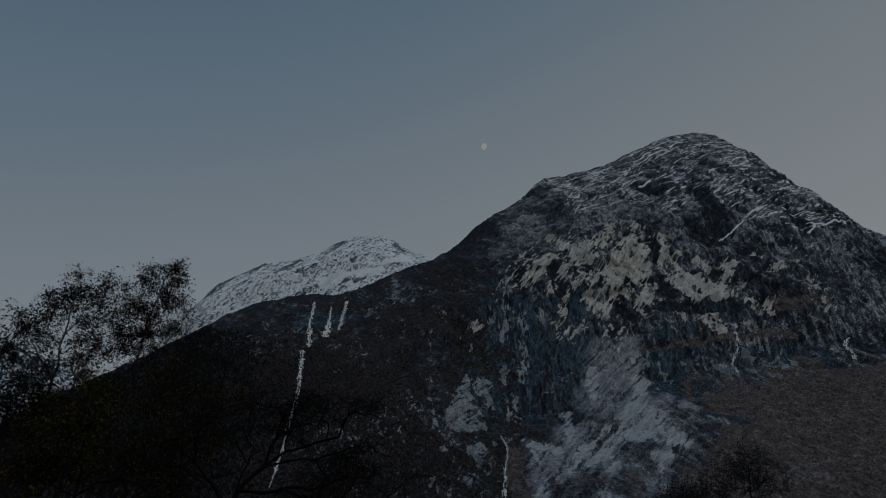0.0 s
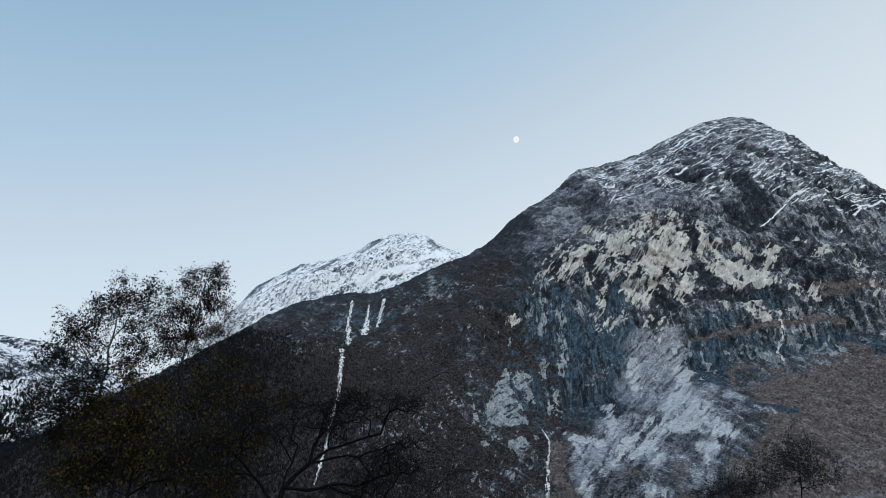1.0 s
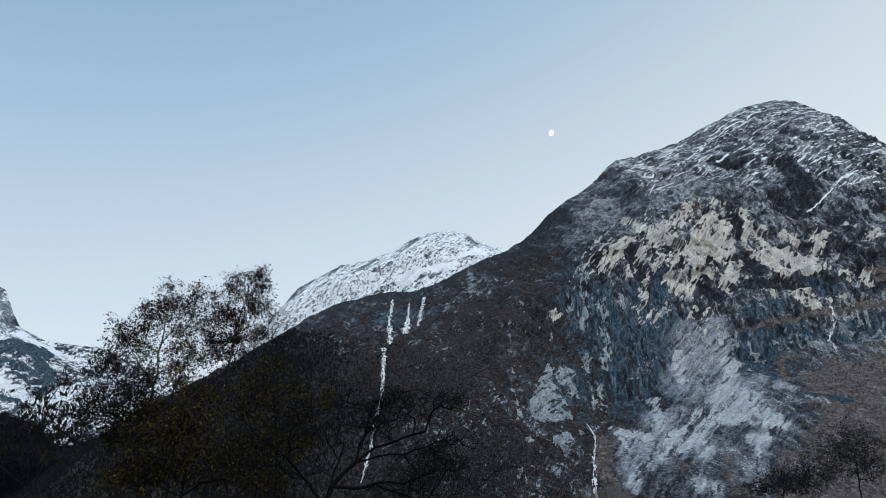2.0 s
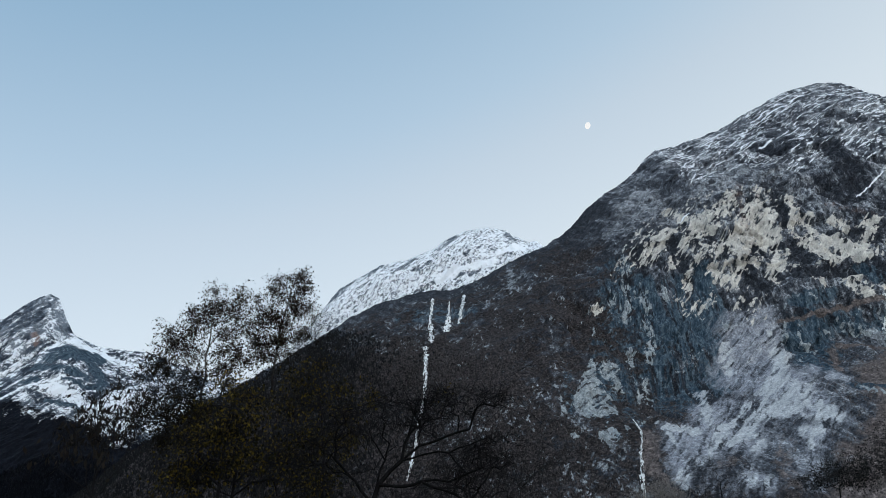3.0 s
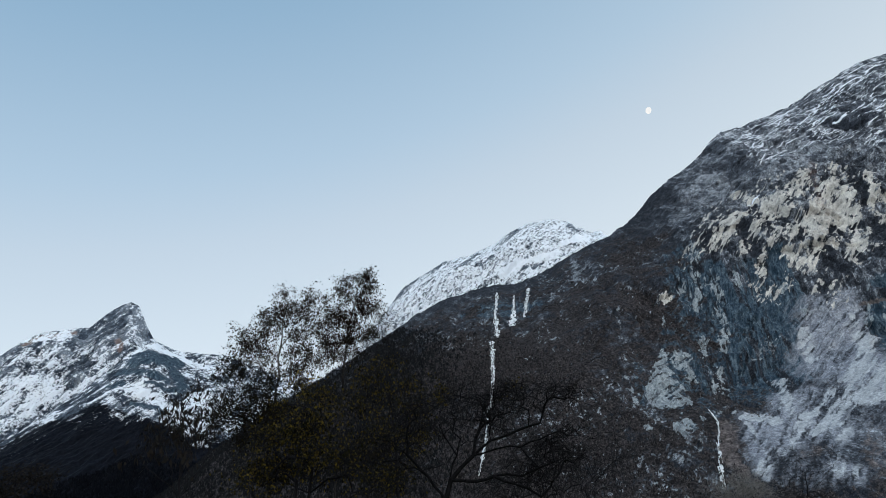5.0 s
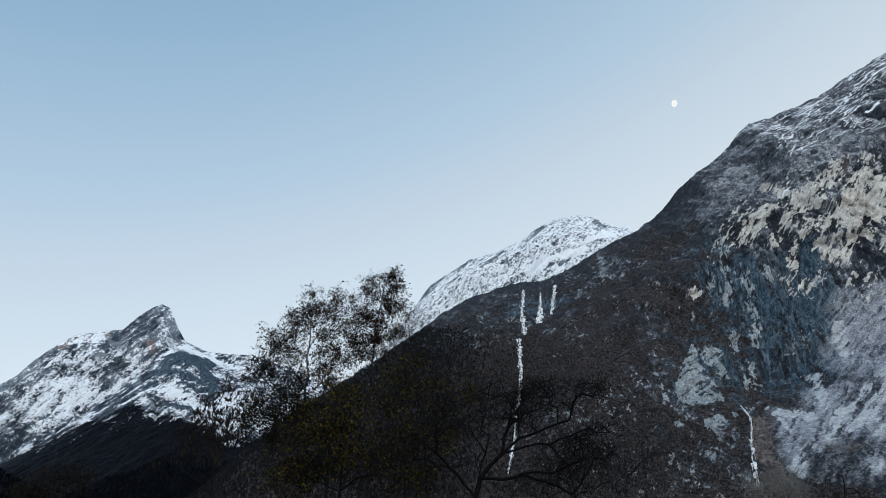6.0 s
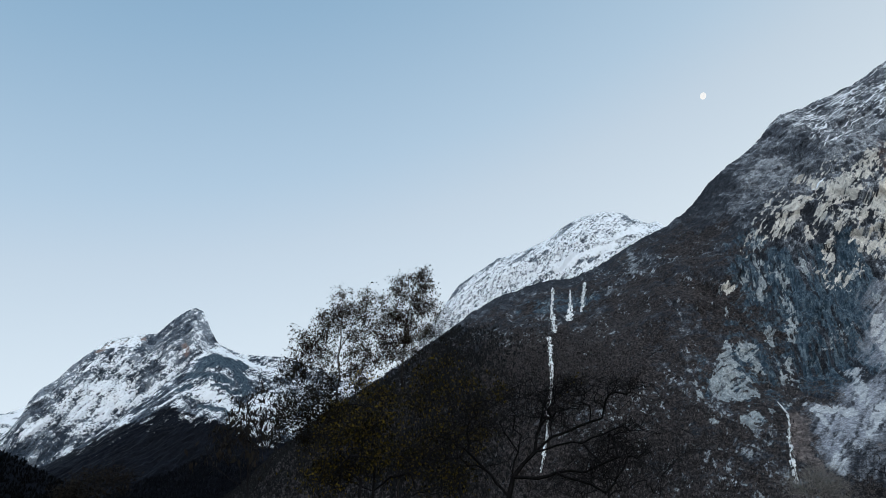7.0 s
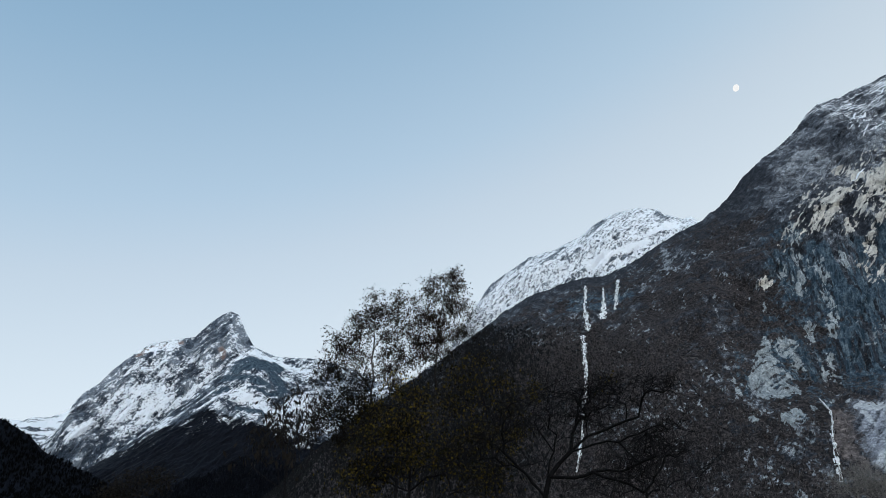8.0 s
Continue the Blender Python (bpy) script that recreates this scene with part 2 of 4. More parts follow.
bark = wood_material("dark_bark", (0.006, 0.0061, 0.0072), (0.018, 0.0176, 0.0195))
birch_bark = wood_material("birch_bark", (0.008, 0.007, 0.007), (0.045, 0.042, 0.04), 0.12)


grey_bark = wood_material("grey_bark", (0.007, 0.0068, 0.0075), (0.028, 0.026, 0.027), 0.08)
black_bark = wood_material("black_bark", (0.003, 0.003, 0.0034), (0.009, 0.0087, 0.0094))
pale_bark = wood_material("pale_bark", (0.10, 0.092, 0.088), (0.32, 0.30, 0.29), 0.1)


def leaf_material(name, *colours):
    m = Nodes(name)
    pick = m.n.new("ShaderNodeNewGeometry").outputs["Random Per Island"]
    col = m.ramp(pick, *[(i / (len(colours) - 1), c) for i, c in enumerate(colours)])
    return m.done(m.mix(0.35, col, m.ramp(m.noise(0.6, 3), (0.35, 0.4), (0.65, 1.2)), "MULTIPLY"), 0.7)


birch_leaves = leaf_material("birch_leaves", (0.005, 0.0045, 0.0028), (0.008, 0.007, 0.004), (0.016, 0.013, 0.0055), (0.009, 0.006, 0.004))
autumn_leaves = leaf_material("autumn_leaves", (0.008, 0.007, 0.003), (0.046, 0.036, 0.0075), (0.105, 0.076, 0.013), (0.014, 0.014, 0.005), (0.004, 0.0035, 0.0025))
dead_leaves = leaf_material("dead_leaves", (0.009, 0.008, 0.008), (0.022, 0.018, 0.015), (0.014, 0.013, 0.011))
withered_leaves = leaf_material("withered_leaves", (0.010, 0.011, 0.0125), (0.030, 0.029, 0.030), (0.016, 0.017, 0.018), (0.05, 0.046, 0.045))
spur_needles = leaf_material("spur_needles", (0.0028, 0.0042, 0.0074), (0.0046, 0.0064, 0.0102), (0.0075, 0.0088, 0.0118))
# darker needles for the hill, its deep shade put into the colour
hill_shade_needles = leaf_material("hill_shade_needles", (0.0014, 0.0021, 0.0031), (0.0024, 0.0032, 0.0042), (0.004, 0.0046, 0.0052))
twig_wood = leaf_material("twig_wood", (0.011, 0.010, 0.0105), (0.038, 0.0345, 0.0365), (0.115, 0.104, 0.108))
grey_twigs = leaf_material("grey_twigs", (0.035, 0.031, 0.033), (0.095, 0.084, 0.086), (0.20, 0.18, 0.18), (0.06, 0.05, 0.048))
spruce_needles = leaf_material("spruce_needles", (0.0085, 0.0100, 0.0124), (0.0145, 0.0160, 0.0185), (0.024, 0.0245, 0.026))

m_ = Nodes("meadow")
meadow = m_.done(m_.ramp(m_.noise(3.0, 8, 0.7), (0.3, (0.035, 0.04, 0.018)), (0.7, (0.10, 0.095, 0.05))), 0.95)
m_ = Nodes("falling_water")
m_.bump(m_.noise(6, 6, 0.7, (1, 1, 0.25)), 0.6, 1.0)
foam = m_.done(m_.ramp(m_.noise(8, 8, 0.7, (1, 1, 0.3)), (0.3, (0.5, 0.53, 0.56)), (0.6, (0.86, 0.88, 0.9))), 0.5)
m_ = Nodes("moonlight")
m_.put(m_.bsdf.inputs["Emission Color"], m_.ramp(m_.noise(14, 3), (0.3, (0.82, 0.84, 0.86)), (0.6, (1.0, 0.98, 0.95))))
m_.bsdf.inputs["Emission Strength"].default_value = 0.135
moonlight = m_.done((0.1, 0.1, 0.1), 1.0)


# ---- meshes ----
def mesh_from(name, verts, faces, material, smooth_faces=True):
    """A mesh from arrays: verts n x 3, faces m x 3 or m x 4."""
    me = bpy.data.meshes.new(name)
    k = faces.shape[1]
    me.vertices.add(len(verts))
    me.vertices.foreach_set("co", np.ascontiguousarray(verts, np.float32).ravel())
    me.loops.add(faces.size)
    me.loops.foreach_set("vertex_index", np.ascontiguousarray(faces, np.int32).ravel())
    me.polygons.add(len(faces))
    me.polygons.foreach_set("loop_start", np.arange(0, faces.size, k, dtype=np.int32))
    me.polygons.foreach_set("use_smooth", np.full(len(faces), smooth_faces))
    me.update(calc_edges=True)
    me.materials.append(material)
    return me


def paint(me, name, *channels):
    data = np.ones((len(me.vertices), 4), np.float32)
    for i, c in enumerate(channels):
        data[:, i] = c.ravel()
    me.color_attributes.new(name, "FLOAT_COLOR", "POINT").data.foreach_set("color", data.ravel())


def grid_faces(rows, cols):
    i = np.arange(rows - 1)[:, None] * cols + np.arange(cols - 1)[None]
    return np.stack([i, i + 1, i + cols + 1, i + cols], -1).reshape(-1, 4)


def along(line, s, k):
    line = np.array(line, float)
    return np.interp(s, line[:, 0], line[:, k])


class Slope:
    """A mountainside that falls from a ridge to the valley. s runs along the ridge, z up, q across, away from the valley."""

    def __init__(self, ridge, foot, heading, cols, rows, back=14, jag=0.0):
        self.side = np.array((math.cos(heading), math.sin(heading)))
        self.away = np.array((-math.sin(heading), math.cos(heading)))
        r = np.array(ridge, float)
        line = np.stack([r[:, :2] @ self.side, r[:, :2] @ self.away, r[:, 2]], 1)
        self.cols, self.rows, self.back = len(cols), rows, back
        self.t = np.linspace(0, 1, rows)[:, None]
        self.s = np.repeat(np.asarray(cols, float)[None], rows, 0)
        self.top_q, self.top_z = along(line, self.s[0], 1), along(line, self.s[0], 2)
        self.top_z = self.top_z + jag * (fbm(self.s[0] / 42, self.s[0] * 0 + 4.4, 5, 0.62) + 0.1)
        self.foot = along(foot, self.s[0], 1)
        self.z = self.t * self.top_z
        self.q = None

    def shape(self, profile):
        self.q = self.foot + (self.top_q - self.foot) * profile

    def push(self, out, rise=0.35):
        """Moves the surface out towards the valley by so many metres, less at the ridge."""
        keep = smooth(0, 0.16, 1 - self.t) * 0.92 + 0.08
        self.q = self.q - out * keep
        self.z = self.z + rise * out * keep * smooth(0, 0.06, 1 - self.t)

    def points(self):
        return np.concatenate([(self.s[..., None] * self.side + self.q[..., None] * self.away), self.z[..., None]], -1)

    def facing(self):
        p = self.points()
        n = np.cross(np.gradient(p, axis=1), np.gradient(p, axis=0))
        return n / (np.linalg.norm(n, axis=-1, keepdims=True) + 1e-9)

    def build(self, name, material, cover, stain, wash=(0, 0)):
        p = self.points()
        k = np.linspace(0, 1, self.back + 1)[1:, None]
        far = np.repeat(p[-1:], self.back, 0)
        far[..., :2] += (k * np.maximum(self.top_z, 60) * 1.1)[..., None] * self.away
        far[..., 2] = p[-1, :, 2] * (1 - k ** 1.15) - 4 * k
        wave = 0.05 * self.top_z * fbm(self.s[0] / 160, k * 5 + 3, 4) * k * (1 - k) * 4
        far[..., 2] += wave
        all_p = np.concatenate([p, far], 0)
        me = mesh_from(name, all_p.reshape(-1, 3), grid_faces(self.rows + self.back, self.cols), material)
        spread = lambda c: np.concatenate([c, np.repeat(c[-1:], self.back, 0)], 0)
        paint(me, "cover", *[spread(np.asarray(c, np.float32)) for c in cover])
        paint(me, "stain", *[spread(np.asarray(c, np.float32)) for c in stain])
        paint(me, "wash", *[spread(np.asarray(c + 0 * self.s, np.float32)) for c in wash])
        return new(name, me)


def columns(*spans):
    """Places along a ridge: spans of start, end and step."""
    return np.unique(np.concatenate([np.arange(a, b, d) for a, b, d in spans]))


# ---- the ground ----
def ground():
    ring = np.concatenate([[0.0], np.geomspace(2, 4950, 60)])
    turn = np.linspace(0, 2 * math.pi, 97)
    r, a = np.meshgrid(ring, turn, indexing="ij")
    x, y = r * np.cos(a), r * np.sin(a)
    z = 0.25 * fbm(x / 9, y / 9, 4) * smooth(3, 20, r) - 2.0 * smooth(200, 600, r)
    me = mesh_from("ground", np.stack([x, y, z], -1).reshape(-1, 3), grid_faces(len(ring), len(turn)), meadow)
    return tagged(new("ground", me), "dim autumn meadow on the valley floor", "ground", kind="structure")


ground()

# ---- the near mountain wall ----
RIDGE = [(-1450, 1960, 2), (-1110, 1892, 6), (-950, 1865, 170), (-850, 1845, 295), (-770, 1829, 385), (-699, 1818, 440), (-620, 1803, 491), (-466, 1778, 563),
         (-297, 1749, 650), (-197, 1733, 703), (-100, 1717, 737), (-23, 1704, 744), (80, 1689, 743), (172, 1675, 780)]
RIDGE += [(264, 1662, 824), (323, 1654, 842), (378, 1646, 878), (471, 1633, 961), (581, 1617, 1030), (626, 1611, 1078),
          (659, 1606, 1104), (706, 1598, 1110), (767, 1577, 1110), (825, 1557, 1121), (891, 1534, 1155), (973, 1506, 1190)]
# last three points: unseen ridge, added height to block a low sun
RIDGE += [(1049, 1479, 1201), (1090, 1465, 1201), (1135, 1449, 1181), (1170, 1433, 1104), (1212, 1413, 1026), (1246, 1398, 968),
          (1282, 1381, 929), (1331, 1358, 882), (1359, 1345, 856), (1415, 1319, 806), (1439, 1308, 792), (1600, 1230, 760), (2000, 1080, 1000),
          (2600, 900, 1100), (3400, 700, 1200)]
FOOT = [(-1450, 1500), (-900, 1200), (-300, 980), (300, 720), (800, 580), (1500, 480), (3400, 300)]
# what lies on the wall: rows of s, z of both ends and half width
PALE = [(528, 693, 464, 614, 15.6), (530, 621, 494, 573, 8.5), (642, 726, 570, 673, 17.7), (595, 655, 534, 635, 8.6), (667, 756, 633, 696, 11.5),
        (696, 690, 673, 612, 25.8), (654, 605, 601, 545, 20.1), (690, 595, 675, 526, 15.3), (678, 553, 646, 507, 10.3), (734, 604, 749, 525, 12.9),
        (758, 638, 766, 582, 8.4), (808, 628, 813, 597, 14.1), (779, 576, 794, 528, 14.9), (859, 608, 792, 515, 11.6), (766, 710, 741, 644, 11.2),
        (720, 629, 768, 654, 9.6), (758, 478, 756, 447, 13), (791, 446, 802, 442, 7.3)]
PALE += [(707, 492, 711, 466, 7.6), (838, 487, 876, 482, 12.7), (580, 591, 538, 563, 15.7), (551, 545, 570, 509, 13.8), (517, 548, 508, 518, 9.2),
         (572, 787, 566, 716, 9.5), (756, 437, 764, 431, 6.2), (652, 648, 595, 581, 14.5), (582, 469, 563, 449, 6.5), (914, 577, 954, 599, 7.8), (338,
         513, 335, 505, 8.1)]
HALF = [(861, 613, 857, 551, 11.6), (922, 639, 931, 569, 15.2), (597, 527, 597, 440, 14.7), (618, 462, 572, 415, 8.6), (842, 500, 895, 513, 8.8),
        (631, 781, 566, 694, 18.5), (492, 705, 414, 599, 18.1), (988, 593, 965, 482, 18), (707, 749, 760, 727, 15.3), (734, 520, 692, 493, 11), (521,
        757, 470, 689, 13.4), (1007, 665, 1051, 633, 12), (496, 492, 506, 461, 15.7), (525, 494, 538, 475, 8.9), (699, 718, 618, 554, 42.5), (591, 662, 528, 611, 31.7), (745, 579, 792, 523, 23)]
GASH = [(716, 702, 758, 706, 4.3), (739, 688, 720, 629, 6.7), (713, 589, 715, 533, 11.6), (519, 648, 511, 564, 11.1), (540, 560, 523, 501, 10.4),
        (785, 597, 823, 586, 5.8), (608, 538, 625, 489, 14.7), (658, 599, 625, 559, 4.7), (610, 592, 585, 567, 7.1), (684, 498, 756, 495, 13.1), (791,
        494, 794, 457, 14), (834, 736, 861, 691, 25.1), (910, 802, 874, 692, 15.4), (939, 892, 878, 755, 13.7), (832, 962, 850, 915, 14.7), (903, 717,
        899, 640, 9.8)]
BRICK = [(699, 800, 663, 698, 10.6), (665, 683, 654, 634, 12.3), (817, 674, 867, 626, 9.7)]
DUST = [(557, 403, 513, 310, 33.5), (587, 385, 528, 284, 18.5), (492, 296, 521, 256, 25), (561, 290, 526, 225, 22.3), (454, 248, 380, 188, 16.2),
        (599, 431, 585, 363, 14.8), (346, 201, 316, 137, 13.4), (411, 253, 401, 213, 11.1), (544, 220, 536, 189, 11.8), (422, 190, 325, 128, 11.6), (340, 176, 466, 179, 27.3), (316, 122, 380, 114, 18.8), (500, 177, 430, 115, 14.2), (604, 274, 595, 298, 12.7)]
SCREE = [(509, 234, 452, 195, 12.1), (452, 195, 390, 179, 9.1), (551, 261, 485, 211, 15.1), (464, 205, 409, 136, 10), (409, 136, 376, 102, 11.2),
         (515, 184, 445, 126, 4.8), (532, 224, 538, 195, 11), (384, 170, 308, 118, 5.6), (336, 212, 371, 199, 6.8), (443, 284, 403, 211, 7.7), (500,
         314, 519, 377, 7.9), (335, 197, 331, 179, 3.3), (597, 349, 542, 281, 8.1), (591, 384, 580, 340, 5.1), (412, 202, 445, 211, 6.7), (310, 130,
         295, 114, 5.2), (546, 276, 454, 215, 13), (542, 216, 492, 177, 8.3)]
SLAB = [(300, 352, 242, 270, 19.2), (318, 351, 310, 312, 11.2), (280, 258, 245, 253, 13.7), (278, 305, 280, 262, 12.5)]
WET = [(409, 630, 276, 226, 25.3), (432, 559, 403, 441, 18.9), (374, 385, 373, 335, 25.2), (342, 324, 291, 210, 13.9), (346, 454, 335, 399, 15.6),
       (247, 362, 211, 260, 8.1), (470, 516, 392, 267, 29.6), (511, 483, 458, 303, 24.5), (661, 391, 616, 309, 22.7), (705, 394, 798, 375, 18.4),
       (798, 381, 882, 385, 16.1), (629, 399, 616, 355, 10.4), (703, 442, 656, 439, 12.6), (914, 378, 901, 353, 13.9), (781, 499, 804, 465, 10.9),
       (542, 548, 519, 430, 16.1), (-42, 623, 74, 598, 29.8), (319, 417, 297, 314, 15.6)]
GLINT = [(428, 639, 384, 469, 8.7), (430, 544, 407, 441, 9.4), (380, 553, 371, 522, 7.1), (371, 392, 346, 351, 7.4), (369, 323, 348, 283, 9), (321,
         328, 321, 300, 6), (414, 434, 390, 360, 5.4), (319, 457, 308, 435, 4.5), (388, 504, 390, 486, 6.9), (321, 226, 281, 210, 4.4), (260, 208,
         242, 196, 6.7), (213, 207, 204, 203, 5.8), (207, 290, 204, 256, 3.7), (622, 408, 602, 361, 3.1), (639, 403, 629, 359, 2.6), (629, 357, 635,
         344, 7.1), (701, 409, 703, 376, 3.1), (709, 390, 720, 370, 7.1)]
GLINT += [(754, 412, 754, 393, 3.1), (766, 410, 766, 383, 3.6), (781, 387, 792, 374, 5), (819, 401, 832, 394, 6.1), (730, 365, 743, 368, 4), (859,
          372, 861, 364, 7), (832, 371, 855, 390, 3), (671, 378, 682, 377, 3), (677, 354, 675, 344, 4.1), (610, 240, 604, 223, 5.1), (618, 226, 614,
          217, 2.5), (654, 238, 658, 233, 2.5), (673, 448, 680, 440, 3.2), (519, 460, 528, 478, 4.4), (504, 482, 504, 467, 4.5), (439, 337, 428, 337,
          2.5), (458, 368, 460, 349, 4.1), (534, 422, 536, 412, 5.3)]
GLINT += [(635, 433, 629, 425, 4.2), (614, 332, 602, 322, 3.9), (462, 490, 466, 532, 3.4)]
CRAG = [(606, 245, 648, 228, 6.9), (302, 392, 287, 307, 7.4), (329, 326, 285, 223, 5)]
LEDGE = [(604, 409, 650, 405, 3.1), (650, 405, 737, 421, 4.7), (737, 421, 827, 419, 5.2), (827, 425, 893, 429, 7.2), (671, 344, 734, 330, 5.9), (658,
         340, 623, 287, 4.9), (891, 502, 964, 486, 7.5), (965, 491, 979, 481, 6.3), (893, 485, 927, 480, 6.4), (874, 371, 880, 327, 10), (800, 350,
         834, 348, 4.9)]
ISLE = [(473, 186, 409, 124, 16.1), (479, 172, 414, 105, 11), (310, 200, 276, 135, 12.6), (384, 147, 340, 111, 12.2), (335, 128, 314, 112, 7.3), (280,
        124, 281, 111, 7.3), (504, 195, 485, 196, 8.1)]
BROWN = [(291, 691, 386, 722, 30.3), (289, 489, 325, 432, 19.5), (272, 569, 319, 476, 17.1)]
STRAW_LINES = [(584, 117, 622, 139, 2.1), (622, 139, 690, 154, 2.1), (616, 123, 652, 128, 2.1), (601, 125, 622, 131, 1.4), (574, 91, 616, 91, 2),
               (498, 133, 523, 133, 2.9), (561, 119, 576, 118, 2.8)]
FALLROCK = [(-45, 511, 6, 480, 3.6), (17, 473, 46, 484, 6.9), (221, 780, 200, 679, 8.5), (247, 585, 188, 531, 8.2), (274, 572, 308, 551, 9.2), (107,
            642, 148, 630, 6.6), (356, 653, 380, 641, 9.6), (308, 551, 335, 507, 8.8), (88, 642, 70, 573, 5.3), (-15, 618, -19, 487, 10.7)]
BLUFF = [(625, 1039, 585, 967, 25.5), (625, 983, 604, 881, 24.5), (853, 951, 853, 911, 13), (998, 1010, 1007, 983, 11.7), (912, 800, 878, 704, 17.8), (973, 730, 986, 712, 14.8), (1047, 756, 1066, 741, 8.7), (504, 964, 437, 916, 22)]



def near_mountain():
    m = Slope(RIDGE, FOOT, 0.0, columns((-1450, -1000, 12), (-1000, -300, 4), (-300, 1480, 1.8), (1480, 1800, 8), (1800, 3401, 40)), 560, jag=9.0)
    s, z0, t = m.s, m.z.copy(), m.t
    cliff = smooth(50, 450, s)
    m.shape((1 - cliff) * np.interp(t, [0, 0.55, 1], [0, 0.5, 1]) + cliff * np.interp(t, [0, 0.33, 0.68, 1], [0, 0.5, 0.68, 1]))
    wall = cliff * smooth(0.22, 0.36, t) * smooth(0.78, 0.62, t)
    high = smooth(0.60, 0.72, t) * smooth(300, 600, s)
    calm = 0.3 + 0.7 * smooth(1330, 1130, s)
    lies = lambda rows, fray=0.5, size=7.0: strokes(s, z0, rows, fray, size)
    m.push(28 * fbm(s / 260, z0 / 260, 3) * smooth(0, 0.1, t))
    m.push((3 + 11 * wall) * (ridged(s / 75 + 0.3 * fbm(s / 60, z0 / 60, 3), z0 / 330, 4) - 0.4))
    fall, film = lies(SCREE, 0.95, 7), lies(DUST, 0.95, 12)
    loose = np.maximum(fall, 0.8 * film)
    # ledges that climb towards the summit and bend over on its far side
    turn = np.arange(-1500.0, 3500.0, 20.0)
    climb = np.cumsum(np.interp(turn, [600, 860, 930, 1000, 1080, 1200], [0.42, 0.46, 0.62, 0.34, 0.02, -0.22])) * 20.0
    cross = z0 - np.interp(s, turn, climb) + 12 * fbm(s / 130, z0 / 130, 3)
    patchy = smooth(-0.3, 0.25, fbm(s / 45, z0 / 45, 4))
    for period, depth in ((29.0, 5.0), (12.5, 2.8)):
        step = np.mod(cross / period + 0.15 * fbm(s / 40, z0 / 40, 4), 1.0)
        m.push((0.15 + 0.85 * high) * (1 - 0.9 * loose) * calm * patchy * depth * (0.5 - smooth(0, 0.72, step) * (step < 0.86) - (step >= 0.86) * smooth(1, 0.86, step)))
    bare = (0.3 + 0.5 * np.maximum(wall, high)) * calm
    large, large_tone = faceted(s, z0, 62, 105, 7.0, 12.0, 1)
    middle, middle_tone = faceted(s, z0, 25, 42, 3.0, 5.0, 2)
    small, small_tone = faceted(s, z0, 10, 16, 1.3, 2.0, 3)
    tiny, tiny_tone = faceted(s, z0, 5.5, 8, 0.6, 0.9, 5)
    m.push((bare * (large + middle) + 0.8 * small + tiny) * (1 - 0.85 * loose))
    upright = hatch(s, z0, 86, 90, 9, 4, 2.0)
    m.push((1 - 0.85 * loose) * (2.5 * wall * upright + 4 * (ridged(s / 40, z0 / 80, 3) - 0.4) + 1.6 * (ridged(s / 15 + 0.25 * z0 / 17, z0 / 24, 3) - 0.4)) + 0.9 * fbm(s / 6, z0 / 7, 3))
    gash = lies(GASH, 0.4, 4)
    joint = smooth(0.30, 0.46, hatch(s, z0, 60, 60, 9, 4, 11.0)) * wall + smooth(0.32, 0.46, hatch(s, z0, 22, 70, 11, 4, 13.0)) * wall
    m.push(-5.0 * gash - 2.5 * joint * (1 - loose))
    up = m.facing()[..., 2]

    slant = hatch(s, z0, 52, 26, 3.6, 4, 1.0)
    fleck = fbm(s / 4.6, z0 / 4.6, 4, 0.75)
    drip = hatch(s, z0, 84, 34, 3.6, 4, 3.0)
    chip = 0.34 * middle_tone + 0.34 * small_tone + 0.26 * tiny_tone
    torn = 1.3 * slant + 0.7 * chip + 0.9 * fleck
    half = lies(HALF, 0.95, 12)
    body = lies(PALE, 0.95, 7)
    pale = 0.84 * body + 0.36 * half + (0.66 * torn - 0.02) * smooth(0.0, 0.25, body + half) - 0.7 * gash - 0.4 * joint
    pale = smooth(0.22, 0.86, pale) * (0.72 + 0.28 * smooth(-0.25, 0.35, slant + 0.5 * small_tone + 0.6 * fleck))
    # chips of fresh rock over the dark wall and the slope beside it
    strewn = smooth(0.46, 0.80, 1.05 * fleck + 0.42 * chip + 0.6 * slant + 0.6 * fbm(s / 95, z0 / 60, 3) + 0.10 * smooth(500, 250, s) + 0.34 * lies(FALLROCK, 0.95, 12))
    strewn = strewn * smooth(900, 700, z0) * (1 - loose) * (1 - 0.75 * smooth(120, -120, s) * smooth(520, 380, z0)) * (1 - 0.8 * smooth(520, 640, s) * smooth(330, 260, z0))
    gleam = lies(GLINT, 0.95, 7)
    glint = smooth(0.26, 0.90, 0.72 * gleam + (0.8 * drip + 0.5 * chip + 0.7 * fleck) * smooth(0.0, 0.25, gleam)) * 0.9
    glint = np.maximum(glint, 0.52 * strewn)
    slab = lies(SLAB, 0.6, 7)
    slab = smooth(0.30, 0.66, 1.0 * slab + 0.25 * torn * smooth(0, 0.3, slab) - 0.6 * lies(CRAG, 0.5, 4))
    glint = np.maximum(glint, slab * (0.74 + 0.8 * hatch(s, z0, 30, 40, 4, 3, 6.0) + 0.3 * small_tone))
    isle = lies(ISLE, 0.9, 12)
    scree = smooth(0.05, 1.10, 0.85 * fall + (1.5 * hatch(s, z0, 38, 44, 3.6, 4, 4.0) + 0.5 * fleck) * smooth(0, 0.5, fall)) * (1 - 0.85 * isle)
